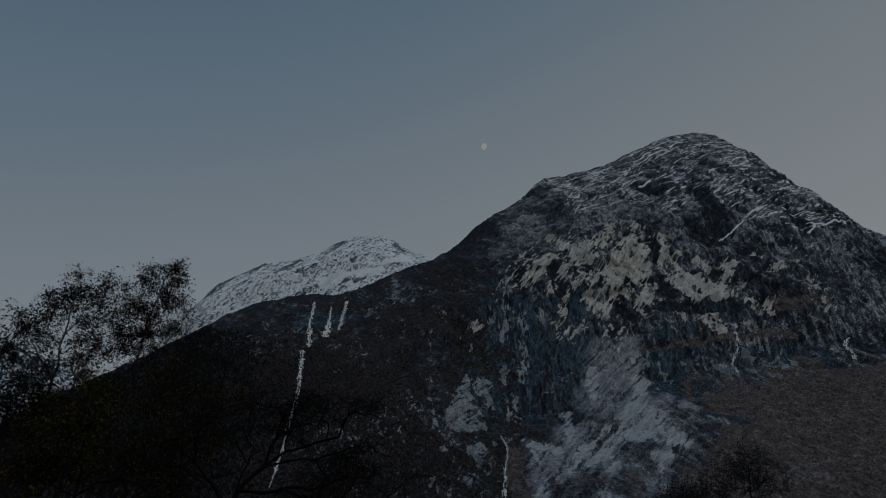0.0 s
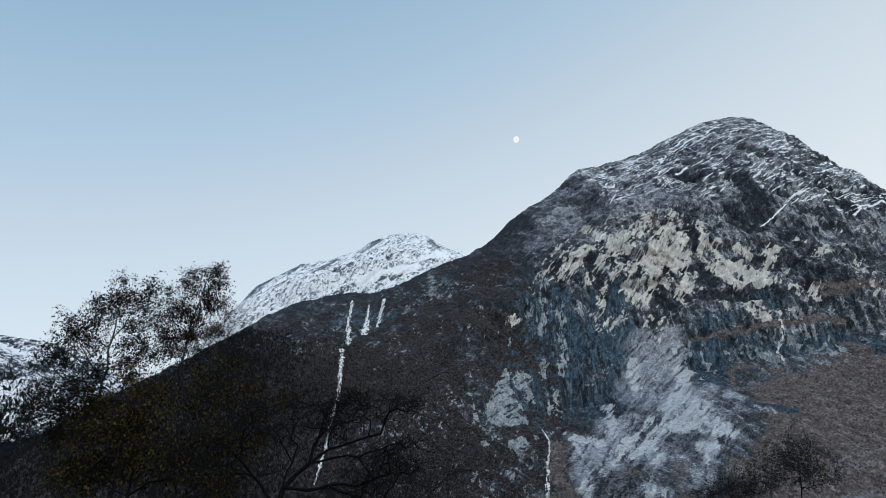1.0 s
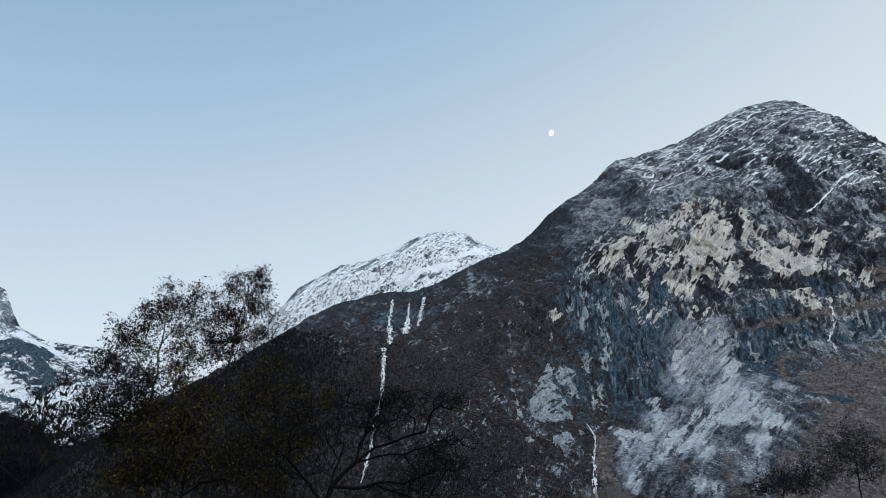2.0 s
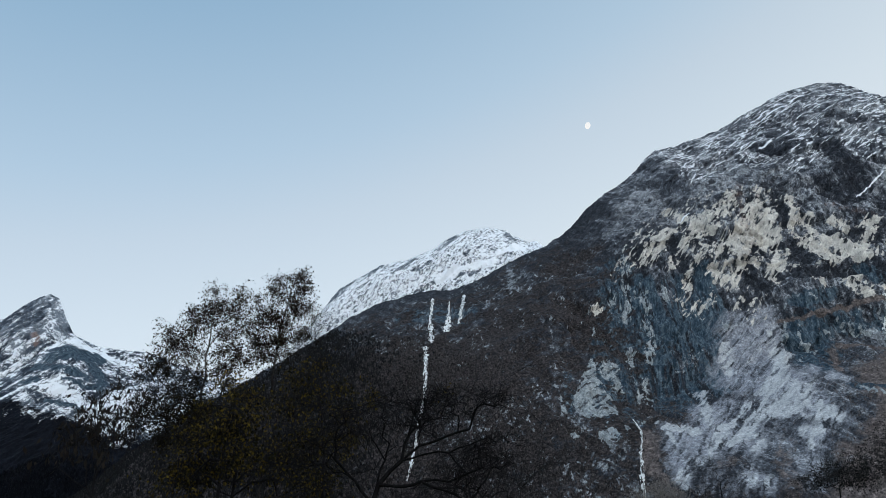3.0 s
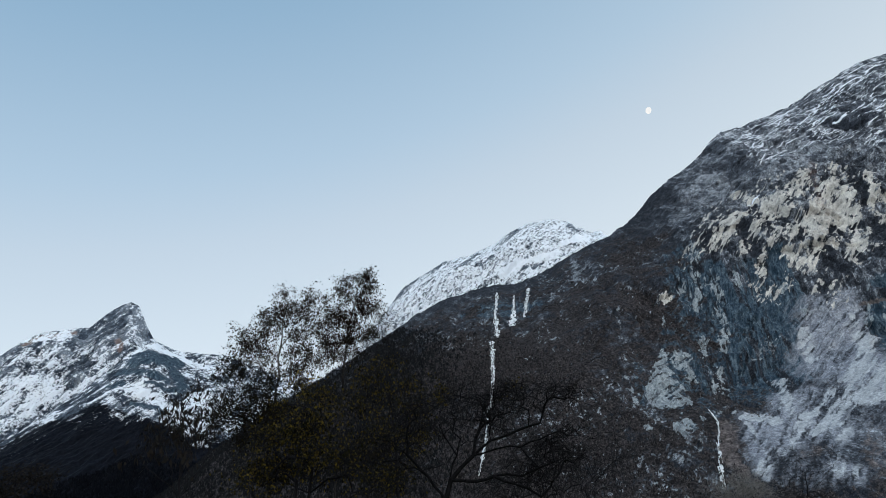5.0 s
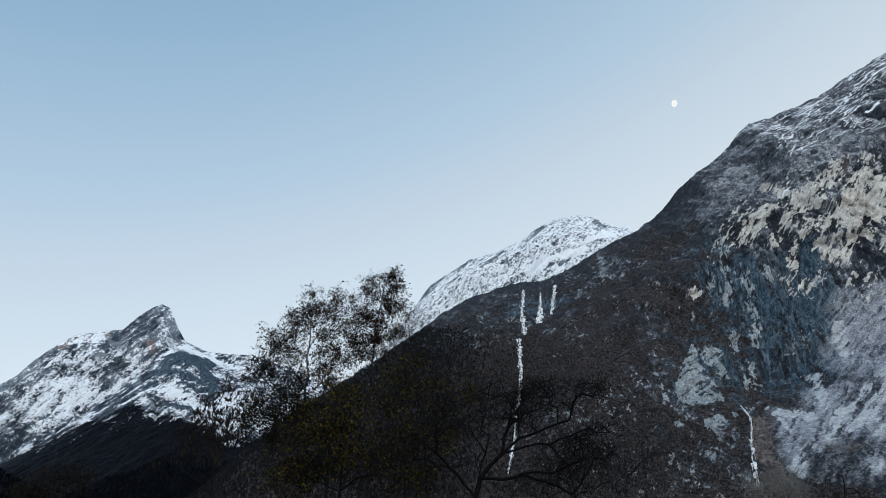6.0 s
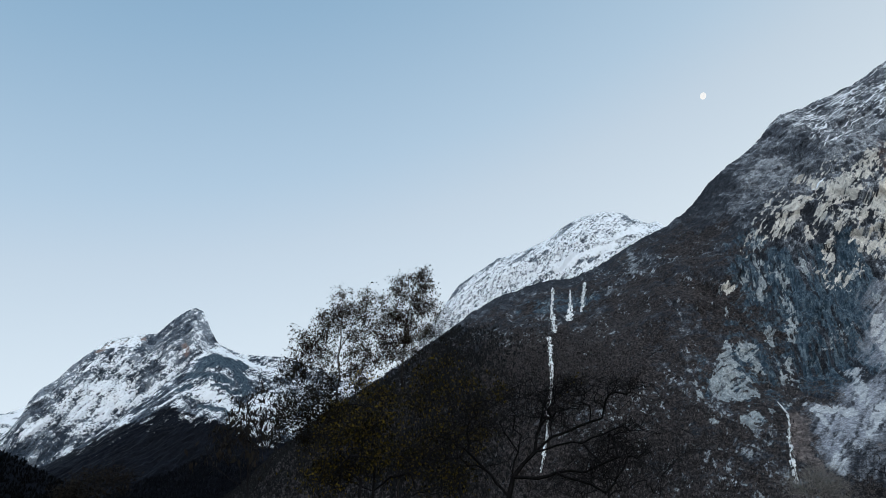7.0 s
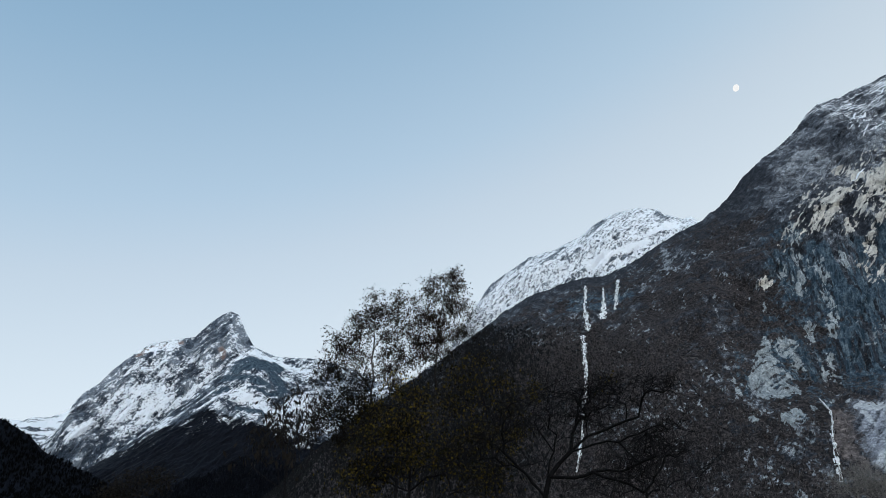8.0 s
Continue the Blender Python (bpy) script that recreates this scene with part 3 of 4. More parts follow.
    dust = film * np.clip(0.70 + 1.3 * hatch(s, z0, 43, 40, 4, 4, 3.0) + 0.25 * chip + 0.3 * fleck, 0.1, 1) * (1 - 0.7 * isle)
    crag = lies(CRAG, 0.6, 7)
    wet = np.clip(1.25 * lies(WET, 0.9, 12) * (0.85 + 1.2 * drip + 0.9 * upright) + crag, 0, 1) * (1 - 0.6 * pale)
    # gashes and joints also get their recess shade painted in as darker tone
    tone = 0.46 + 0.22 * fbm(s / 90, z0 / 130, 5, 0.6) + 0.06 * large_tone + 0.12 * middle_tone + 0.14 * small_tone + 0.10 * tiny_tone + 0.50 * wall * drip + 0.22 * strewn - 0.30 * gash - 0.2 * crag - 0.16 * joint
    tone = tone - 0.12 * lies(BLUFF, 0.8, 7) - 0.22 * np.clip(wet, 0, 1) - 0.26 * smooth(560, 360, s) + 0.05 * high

    # brown growth: the open slope beside the wall, and straw below it
    wild = smooth(-0.15, 0.2, fbm(s / 60, z0 / 45, 5, 0.6) + 0.5 * (up - 0.55)) * (1 - wall) * smooth(0.85, 0.5, t)
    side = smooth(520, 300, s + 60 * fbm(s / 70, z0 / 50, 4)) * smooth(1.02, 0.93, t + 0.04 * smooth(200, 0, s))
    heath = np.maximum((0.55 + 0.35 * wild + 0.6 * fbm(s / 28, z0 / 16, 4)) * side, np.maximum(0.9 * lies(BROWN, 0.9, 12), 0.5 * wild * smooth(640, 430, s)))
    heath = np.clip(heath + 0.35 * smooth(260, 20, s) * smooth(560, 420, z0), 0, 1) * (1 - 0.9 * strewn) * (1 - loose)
    meadow_line = np.interp(s, [400, 560, 640, 740, 900, 1000, 1500], [60, 180, 290, 335, 350, 360, 380])
    below = smooth(20, -25, z0 - meadow_line + 28 * fbm(s / 50, z0 / 40, 4)) * smooth(380, 470, s)
    straw = np.clip(np.maximum(np.maximum(0.95 * below, 0.8 * lies(LEDGE, 0.8, 4)), 0.85 * isle) - 0.9 * fall - 0.5 * film - crag, 0, 1)
    thatch = lies(STRAW_LINES, 0.9, 4)
    glint = glint * (1 - 0.85 * straw * (1 - gleam))
    rust_glow = np.maximum(0.4 * lies(BRICK, 0.8, 7), 0.25 * lies(LEDGE, 0.8, 4)) + 0.12 * lies(BROWN, 0.9, 12) * smooth(700, 600, z0)

    level = z0 - np.interp(s, [-400, -200, 0, 150, 450, 560, 640, 760, 900, 1080, 1300], [650, 685, 728, 790, 985, 905, 815, 805, 735, 655, 640])
    drift = smooth(-30, 90, level + 45 * fbm(s / 70, z0 / 70, 4))
    run = s + 0.5 * z0
    lines = np.maximum(seams(run, cross, 11.0, 1.9, 1.0), np.maximum(seams(run, cross, 17.0, 2.8, 5.0), 0.8 * seams(run, cross + 0.12 * s, 7.5, 1.5, 9.0)))
    dusting = smooth(0.12, 0.5, 0.7 * fleck + 0.5 * chip + 0.9 * (up - 0.45)) * 0.55
    lines = lines * smooth(-0.7, -0.1, fleck + 0.6 * chip)
    snow = drift * np.clip(np.maximum(lines, dusting * smooth(20, 150, level)), 0, 1)
    snow = snow * (1 - 0.65 * smooth(260, 60, s) * smooth(770, 700, z0)) * (1 - 0.85 * gash) * (1 - 0.85 * lies(BLUFF, 0.8, 7))
    snow = np.maximum(snow, lies([(874, 686, 930, 728, 1.5), (930, 728, 985, 762, 1.0), (1066, 700, 1090, 722, 2.5), (1090, 722, 1150, 716, 2.5), (836, 955, 860, 965, 3), (560, 716, 585, 735, 2)], 0.8, 4))
    ob = m.build("near_mountain", rock, (snow, heath, pale, scree), (wet, tone, rust_glow, np.clip(straw + 0.2 * thatch, 0, 1)), (glint, np.clip(dust + 0.3 * thatch, 0, 1)))
    tagged(ob, "steep dark rock mountain with pale cliff scar and snow-dusted summit", "mountain")
    return m


near = near_mountain()


# ---- waterfalls ----
def waterfall(path, width, label, gaps=0.06, step=1.0):
    """Foam that runs down the near wall: path of s, z; width in metres at top and foot."""
    path = np.array(path, float)
    reach = np.concatenate([[0], np.cumsum(np.hypot(*np.diff(path, axis=0).T))])
    d = np.arange(0, reach[-1], step)
    s, z = np.interp(d, reach, path[:, 0]), np.interp(d, reach, path[:, 1])
    s = s + 1.6 * fbm(d / 22, d * 0 + path[0, 0], 3)
    w = np.interp(d / reach[-1], [0, 1], width) * (1 + 0.7 * fbm(d / 9, d * 0 + 3.3 + path[0, 0], 4)).clip(0.25)
    rows = []
    for i in range(len(d)):
        row = []
        for k in np.linspace(-1, 1, 9):
            x = s[i] + k * w[i] * (1 + 0.3 * grain(np.array(d[i] / 5), np.array(k * 3.0)))
            c = int(np.clip(np.searchsorted(near.s[0], x), 1, near.cols - 1))
            col_z = near.z[:, c]
            j = int(np.clip(np.searchsorted(near.t[:, 0] * near.top_z[c], z[i]), 1, near.rows - 1))
            row.append((x, near.q[max(j - 2, 0):j + 3, max(c - 2, 0):c + 3].min() - 0.8 + 1.2 * abs(k), col_z[j]))
        rows.append(row)
    faces = grid_faces(len(d), 9)
    a, b = np.meshgrid(np.arange(len(d) - 1), np.arange(8), indexing="ij")
    whole = fbm(b / 1.1 + path[0, 0], a * step / 7, 4, 0.7) + 0.3 * (1 - np.abs(b - 3.5) / 4) > gaps
    me = mesh_from("waterfall", np.array(rows).reshape(-1, 3), faces[whole.ravel()], foam)
    return tagged(new("waterfall", me), label, "waterfall", "waterfalls on the mountain wall")


waterfall([(13, 692), (4, 587), (2, 487)], (3, 6), "thin white waterfall over a dark rock step")
waterfall([(-10, 480), (-9, 408), (-15, 319), (-23, 269), (-29, 213), (-43, 156)], (5, 1.8), "long white stream cascading down a brown slope")
waterfall([(53, 668), (44, 574), (35, 524)], (2, 9), "short white waterfall widening at its foot")
waterfall([(92, 687), (76, 606), (67, 561)], (5, 4), "short slanting white waterfall below snow")
waterfall([(297, 224), (298, 202), (275, 161), (258, 126), (249, 102)], (1.2, 3), "narrow white stream beside a scree slope")
waterfall([(780, 424), (774, 396), (742, 343)], (3, 2), "faint white trickle down a dark cliff band")
waterfall([(971, 407), (929, 350)], (3, 6), "small white waterfall on a dark cliff band")

# ---- the snow mountain behind ----
SNOW_RIDGE = [(-1300, 3170, 500), (-900, 3100, 800), (-672, 3062, 1028), (-562, 3044, 1186), (-506, 3034, 1256), (-420, 3020, 1361), (-377, 3013, 1384),
              (-221, 2987, 1457), (-109, 2968, 1468), (30, 2945, 1504), (115, 2931, 1559), (184, 2919, 1585), (252, 2908, 1591),
              (305, 2899, 1593), (394, 2884, 1564), (416, 2881, 1529), (452, 2875, 1508), (487, 2869, 1483), (526, 2862, 1488),
              (570, 2855, 1428), (900, 2800, 1250), (1500, 2700, 900)]


SNOW_BARE = [(-380, 1386, -430, 1297, 27.2), (-232, 1456, -275, 1408, 24.3), (128, 1549, 67, 1486, 18.5), (391, 1524, 416, 1486, 15.3), (236, 1277,
             376, 1316, 11.6), (9, 1360, -45, 1320, 17.5), (135, 1195, 225, 1215, 6.8), (-66, 1444, -146, 1336, 15.7), (261, 1215, 286, 1208, 6.8)]


def snow_mountain():
    m = Slope(SNOW_RIDGE, [(-1300, 2300), (1500, 2000)], 0.0, columns((-1300, -700, 20), (-700, 650, 3.6), (650, 1501, 20)), 380, jag=8.0)
    s, z0, t = m.s, m.z.copy(), m.t
    m.shape(np.interp(t, [0, 0.6, 0.86, 1], [0, 0.42, 0.72, 1]))
    m.push(40 * fbm(s / 330, z0 / 300, 3) * smooth(0, 0.1, t))
    dip = z0 - 0.55 * s + 40 * fbm(s / 160, z0 / 160, 4)
    for period, depth in ((62.0, 12.0), (24.0, 6.0)):
        step = np.mod(dip / period + 0.3 * fbm(s / 70, z0 / 70, 3), 1.0)
        m.push(-depth * (smooth(0, 0.7, step) * (step < 0.85) + (step >= 0.85) * smooth(1, 0.85, step) - 0.5))
    m.push(13 * (ridged(s / 60, z0 / 60, 4) - 0.4) + 6 * (ridged(s / 22, z0 / 25, 4) - 0.4) + 2 * fbm(s / 8, z0 / 8, 3))
    streak = 0.8 * hatch(s, z0, 33, 46, 9, 4, 3.0) + 0.9 * hatch(s, z0, 50, 30, 6, 4, 6.0) + 1.1 * fbm(s / 7, z0 / 7, 4, 0.75)
    rocks = strokes(s, z0, SNOW_BARE, 0.9, 20)
    field = strokes(s, z0, [(60, 1215, 225, 1250, 22), (225, 1250, 420, 1400, 26)], 0.5, 20)
    snow = np.clip(0.62 + 0.46 * streak * (1 - 0.8 * field) + 0.3 * field - 0.42 * rocks, 0, 1)
    nil = np.zeros_like(s)
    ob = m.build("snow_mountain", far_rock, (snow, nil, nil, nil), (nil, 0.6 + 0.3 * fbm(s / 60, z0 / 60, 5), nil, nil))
    tagged(ob, "broad snow-covered mountain with streaks of bare grey rock", "mountain")


snow_mountain()

# ---- the horn, its spur and the glacier at the head of the valley ----
HORN_RIDGE = [(-3300, 2600, 500), (-2900, 2970, 700), (-2778, 3085, 882), (-2744, 3117, 989), (-2733, 3128, 1051), (-2701, 3158, 1117), (-2657, 3200, 1171),
              (-2615, 3240, 1258), (-2542, 3310, 1371), (-2477, 3361, 1438), (-2369, 3416, 1464), (-2272, 3464, 1486), (-2208, 3496, 1568),
              (-2141, 3530, 1637), (-2098, 3551, 1658), (-2061, 3569, 1641), (-2032, 3584, 1576), (-2007, 3597, 1516), (-1963, 3618, 1438),
              (-1871, 3664, 1392), (-1811, 3694, 1376), (-1578, 3749, 1355), (-1344, 3801, 1258), (-900, 3900, 1000)]
SPUR_RIDGE = [(-2500, 2300, 250), (-2160, 2555, 544), (-2115, 2589, 588), (-1972, 2696, 723), (-1837, 2798, 887), (-1709, 2893, 1065), (-1641, 2944, 1153),
              (-1605, 2971, 1172), (-1541, 3019, 1129), (-1449, 3088, 1093), (-1334, 3175, 1076), (-1149, 3250, 988), (-700, 3400, 800)]
HEAD = radians(32)


HORN_BARE = [(90, 1601, 175, 1460, 47.8), (67, 1524, 17, 1343, 60.5), (-100, 1420, -172, 1270, 46.3), (-500, 1261, -577, 1085, 44.4), (-446, 1307,
             -329, 1330, 22.4), (-585, 1008, -640, 914, 29.6), (-68, 1209, -117, 1077, 27.9), (-365, 1209, -468, 1113, 18.6), (-545, 1082, -437, 1118,
             15.2), (72, 1426, 49, 1246, 39.2)]
HORN_SNOW = [(-442, 1066, -478, 965, 26.9), (-248, 1290, -365, 1209, 25.4), (-324, 1094, -406, 843, 36.1), (-176, 1077, -298, 920, 36.1), (-122, 1306,
             -221, 1199, 25.5), (58, 1305, -50, 1181, 22.2), (-522, 894, -594, 834, 28.3), (-370, 726, -504, 648, 16.3), (-68, 1067, -167, 984, 17.9),
             (-369, 1383, -194, 1420, 26.1)]
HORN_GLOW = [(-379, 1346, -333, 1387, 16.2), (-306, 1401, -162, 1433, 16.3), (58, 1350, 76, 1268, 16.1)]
SPUR_BARE = [(136, 1029, 316, 1058, 31.9), (86, 978, 258, 918, 20.9), (285, 1008, 334, 904, 26.7), (131, 1081, 258, 1076, 16.3), (91, 893, 46, 884,
             15.2), (136, 793, 253, 743, 12.1), (181, 885, 330, 871, 10)]
SPUR_SNOW = [(222, 1146, 393, 1092, 24.9), (406, 1085, 550, 1068, 39.5), (91, 886, 226, 811, 27.5), (226, 811, 320, 731, 21.9), (379, 840, 505, 790,
             35.4), (-13, 787, 100, 711, 19.6), (-134, 788, -215, 746, 15), (100, 1078, 181, 1145, 13.6), (276, 719, 420, 707, 18.9)]


def far_mountain(ridge, depth, rough, step, rows, span, lean):
    """A far slope whose ribs and gullies run down at that lean in degrees; also the tone of its ribs, -1 to 1."""
    side = np.array((math.cos(HEAD), math.sin(HEAD)))
    away = np.array((-math.sin(HEAD), math.cos(HEAD)))
    r = np.array(ridge, float)
    line = np.stack([r[:, :2] @ side, r[:, :2] @ away], 1)
    cols = columns((line[0, 0], span[0], 25), (span[0], span[1], step), (span[1], line[-1, 0], 25))
    m = Slope(ridge, [(a, b - depth) for a, b in line], HEAD, cols, rows, jag=6.0)
    s, z0, t = m.s, m.z.copy(), m.t
    m.shape(np.interp(t, [0, 0.35, 0.8, 1], [0, 0.42, 0.78, 1]))
    m.push(rough * 1.6 * fbm(s / 300, z0 / 300, 3) * smooth(0, 0.1, t))
    ribs = hatch(s, z0, lean, 190, 46, 4, 1.0)
    cuts = hatch(s, z0, lean - 6, 60, 15, 4, 5.0)
    m.push(rough * (1.3 * ribs + 0.7 * cuts))
    face, tint = faceted(s, z0, 46, 66, 0.16 * rough, 0.3 * rough, 4)
    m.push(face)
    m.push(rough * 0.4 * (ridged(s / 60, z0 / 80, 4) - 0.4) + 2 * fbm(s / 10, z0 / 10, 3))
    return m, s, z0, t, ribs, cuts, tint


def far_snow(s, z0, lean, ribs, cuts, tint):
    """Snow that fills the cuts between ribs, thin and broken, -1 to 1."""
    shelf = hatch(s, z0, lean - 48, 40, 7, 4, 7.0)
    return 0.7 * ribs + 0.9 * cuts + 0.7 * shelf + 0.22 * tint + 1.2 * fbm(s / 9, z0 / 9, 4, 0.75)


def horn():
    m, s, z0, t, ribs, cuts, tint = far_mountain(HORN_RIDGE, 1000, 22, 4.0, 360, (-950, 950), 57)
    nil = np.zeros_like(s)
    field, bare = strokes(s, z0, HORN_SNOW, 0.9, 22), strokes(s, z0, HORN_BARE, 0.9, 22)
    snow = 0.42 + 0.54 * far_snow(s, z0, 57, ribs, cuts, tint) + 0.32 * field - 0.34 * bare - 0.5 * smooth(900, 600, z0 + 110 * ribs)
    # alpenglow on the horn: warm low light put into the rock colour
    rust_glow = strokes(s, z0, HORN_GLOW, 0.9, 14)
    heath = smooth(500, 250, z0 + 90 * fbm(s / 80, z0 / 80, 4))
    ob = m.build("horn_mountain", far_rock, (np.clip(snow, 0, 1) * (1 - 0.2 * rust_glow), heath, nil, nil), (nil, 0.52 + 0.25 * tint + 0.3 * cuts + 0.15 * bare, rust_glow, nil))
    tagged(ob, "pointed rocky horn peak with snow-filled gullies", "mountain")


def spur():
    m, s, z0, t, ribs, cuts, tint = far_mountain(SPUR_RIDGE, 1150, 13, 4.0, 320, (-620, 800), 40)
    nil = np.zeros_like(s)
    field, bare = strokes(s, z0, SPUR_SNOW, 0.8, 18), strokes(s, z0, SPUR_BARE, 0.6, 16)
    foot = np.interp(s, [-620, -400, -200, 0, 200, 400, 800], [560, 600, 720, 790, 710, 635, 600])
    snow = 0.48 + 0.5 * far_snow(s, z0, 40, ribs, cuts, tint) + 0.42 * field - 0.62 * bare - 0.34 * smooth(150, 0, s)
    snow = snow * smooth(-50, 45, z0 - foot + 45 * cuts + 40 * fbm(s / 60, z0 / 60, 4)) + 0.25 * smooth(0.05, 0.4, cuts) * smooth(-190, -40, z0 - foot) * smooth(180, -60, s)
    wood = smooth(30, -60, z0 - foot + 50 * fbm(s / 90, z0 / 90, 4))
    grass = 0.6 * smooth(0.0, 0.4, hatch(s, z0, 28, 150, 16, 4, 2.0)) * smooth(-90, -160, z0 - foot) * smooth(380, 470, z0)
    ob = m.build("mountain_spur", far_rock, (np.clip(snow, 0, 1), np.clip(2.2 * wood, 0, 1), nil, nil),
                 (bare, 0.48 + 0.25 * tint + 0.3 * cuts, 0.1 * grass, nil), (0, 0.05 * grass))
    tagged(ob, "lower mountain spur with snow bands above brown heath", "mountain")
    return m


def glacier():
    line = [(-4000, 2100, 900), (-3147, 3129, 1011), (-3093, 3191, 1007), (-3061, 3228, 1037), (-3007, 3292, 1040), (-2962, 3319, 1067), (-2901, 3349, 1100), (-2500, 3600, 1150)]
    m, s, z0, t, ribs, cuts, tint = far_mountain(line, 900, 9, 8, 150, (-1100, 100), 20)
    nil = np.zeros_like(s)
    bands = smooth(0.0, 0.35, fbm(s / 90, z0 / 16, 5, 0.6))
    ob = m.build("glacier_plateau", far_rock, (np.clip(0.95 - 0.7 * bands, 0, 1), nil, nil, nil), (nil, 0.5 + 0.5 * fbm(s / 120, z0 / 120, 5), nil, nil))
    tagged(ob, "distant snow plateau with dark rock bands", "mountain")


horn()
spur_slope = spur()
glacier()

# ---- the wooded hill ----
HILL_RIDGE = [(-1500, 660, 420), (-1100, 830, 380), (-923, 905, 297), (-897, 916, 282), (-875, 925, 267), (-852, 935, 243), (-827, 946, 230), (-794, 960, 212),
              (-752, 978, 186), (-719, 992, 165), (-500, 1060, 60), (-380, 1090, 0)]


def wooded_hill():
    h = math.atan2(200, 480)
    side = np.array((math.cos(h), math.sin(h)))
    r = np.array(HILL_RIDGE, float)
    a = r[:, :2] @ side
    b = r[:, :2] @ np.array((-side[1], side[0]))
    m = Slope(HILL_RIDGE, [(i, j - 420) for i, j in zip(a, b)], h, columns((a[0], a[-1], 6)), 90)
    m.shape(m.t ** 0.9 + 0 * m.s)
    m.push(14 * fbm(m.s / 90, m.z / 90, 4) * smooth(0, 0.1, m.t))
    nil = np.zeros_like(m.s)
    # full cover of near-black turf paints the hill's shade
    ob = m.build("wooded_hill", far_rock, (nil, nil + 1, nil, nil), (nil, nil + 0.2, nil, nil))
    tagged(ob, "wooded hillside with deep shade put into its dark colour", "hill")
    return m


hill = wooded_hill()


def tufts(name, m, picks, height, spread, blades, material, label, lean=0.5):
    """Small bare trees or spruces scattered over a slope, each a spray of narrow blades."""
    rng = np.random.RandomState(11)
    p = m.points()
    verts, (i, j) = [], picks
    u, v = rng.rand(len(i), 1), rng.rand(len(i), 1)
    i2, j2 = np.maximum(i - 1, 0), np.maximum(j - 1, 0)
    base = (p[i, j] * (1 - u) + p[i2, j] * u) * (1 - v) + (p[i, j2] * (1 - u) + p[i2, j2] * u) * v
    n = len(base)
    h = height * (0.5 + rng.rand(n, 1)) if np.isscalar(height) else height
    for b in range(blades):
        a = rng.rand(n, 1) * 6.283
        r = spread * h * rng.rand(n, 1)
        foot = base + np.concatenate([0.25 * r * np.cos(a), 0.25 * r * np.sin(a), -0.4 + 0 * a], 1)
        tip = base + np.concatenate([r * np.cos(a), r * np.sin(a), h * (1 - lean * rng.rand(n, 1))], 1)
        side = np.concatenate([-np.sin(a), np.cos(a), 0 * a], 1) * h * 0.09
        turn = rng.rand(n, 1) < 0.5
        side = np.where(turn, side, side[:, [1, 0, 2]])
        mid = 0.45 * foot + 0.55 * tip
        verts.append(np.stack([foot, mid - side, tip, mid + side], 1))
    v = np.concatenate(verts).reshape(-1, 3)
    ob = new(name, mesh_from(name, v, np.arange(len(v)).reshape(-1, 4), material, False))
    return tagged(ob, label, "woodland", kind="stuff")


def woods():
    rng = np.random.RandomState(5)
    i = rng.randint(8, hill.rows, 30000)
    j = rng.randint(0, hill.cols, 30000)
    tufts("hillside_forest", hill, (i, j), 5.5, 0.55, 9, hill_shade_needles, "dense forest coloured near-black for the hillside's shade", 0.6)
    n = 120000
    i, j = rng.randint(6, 545, n), rng.randint(60, near.cols - 60, n)
    s, zz, t = near.s[i, j], near.z[i, j], near.t[i, 0]
    chance = smooth(0.42, 0.16, t + 0.18 * fbm(s / 90, zz / 70, 4) - 0.45 * smooth(250, -100, s) - 0.4 * smooth(-150, -350, s))
    open_ground = np.clip(1.6 * strokes(s[None], zz[None], SCREE + DUST + SLAB, 0.9, 10)[0], 0, 1)
    keep = rng.rand(n) < chance * (1 - open_ground)
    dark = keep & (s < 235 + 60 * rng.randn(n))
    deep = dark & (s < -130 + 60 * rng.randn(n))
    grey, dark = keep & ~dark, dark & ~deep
    # dusk shade over the slope foot is put into this wood's dark colour
    tufts("shade_dark_wood", near, (i[deep], j[deep]), 7.0, 0.6, 6, spruce_needles, "dense woodland coloured dark for dusk shade on the slope foot", 0.5)
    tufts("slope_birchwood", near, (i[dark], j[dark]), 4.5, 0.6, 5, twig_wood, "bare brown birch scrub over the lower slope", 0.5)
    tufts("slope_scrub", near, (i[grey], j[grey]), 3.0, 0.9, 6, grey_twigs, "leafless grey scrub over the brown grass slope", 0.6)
    i, j = rng.randint(10, 150, 26000), rng.randint(0, spur_slope.cols, 26000)
    keep = rng.rand(26000) < smooth(620, 430, spur_slope.z[i, j] + 90 * fbm(spur_slope.s[i, j] / 90, spur_slope.z[i, j] / 90, 4))
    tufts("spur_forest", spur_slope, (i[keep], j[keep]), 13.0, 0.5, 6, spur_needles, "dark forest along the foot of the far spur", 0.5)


woods()


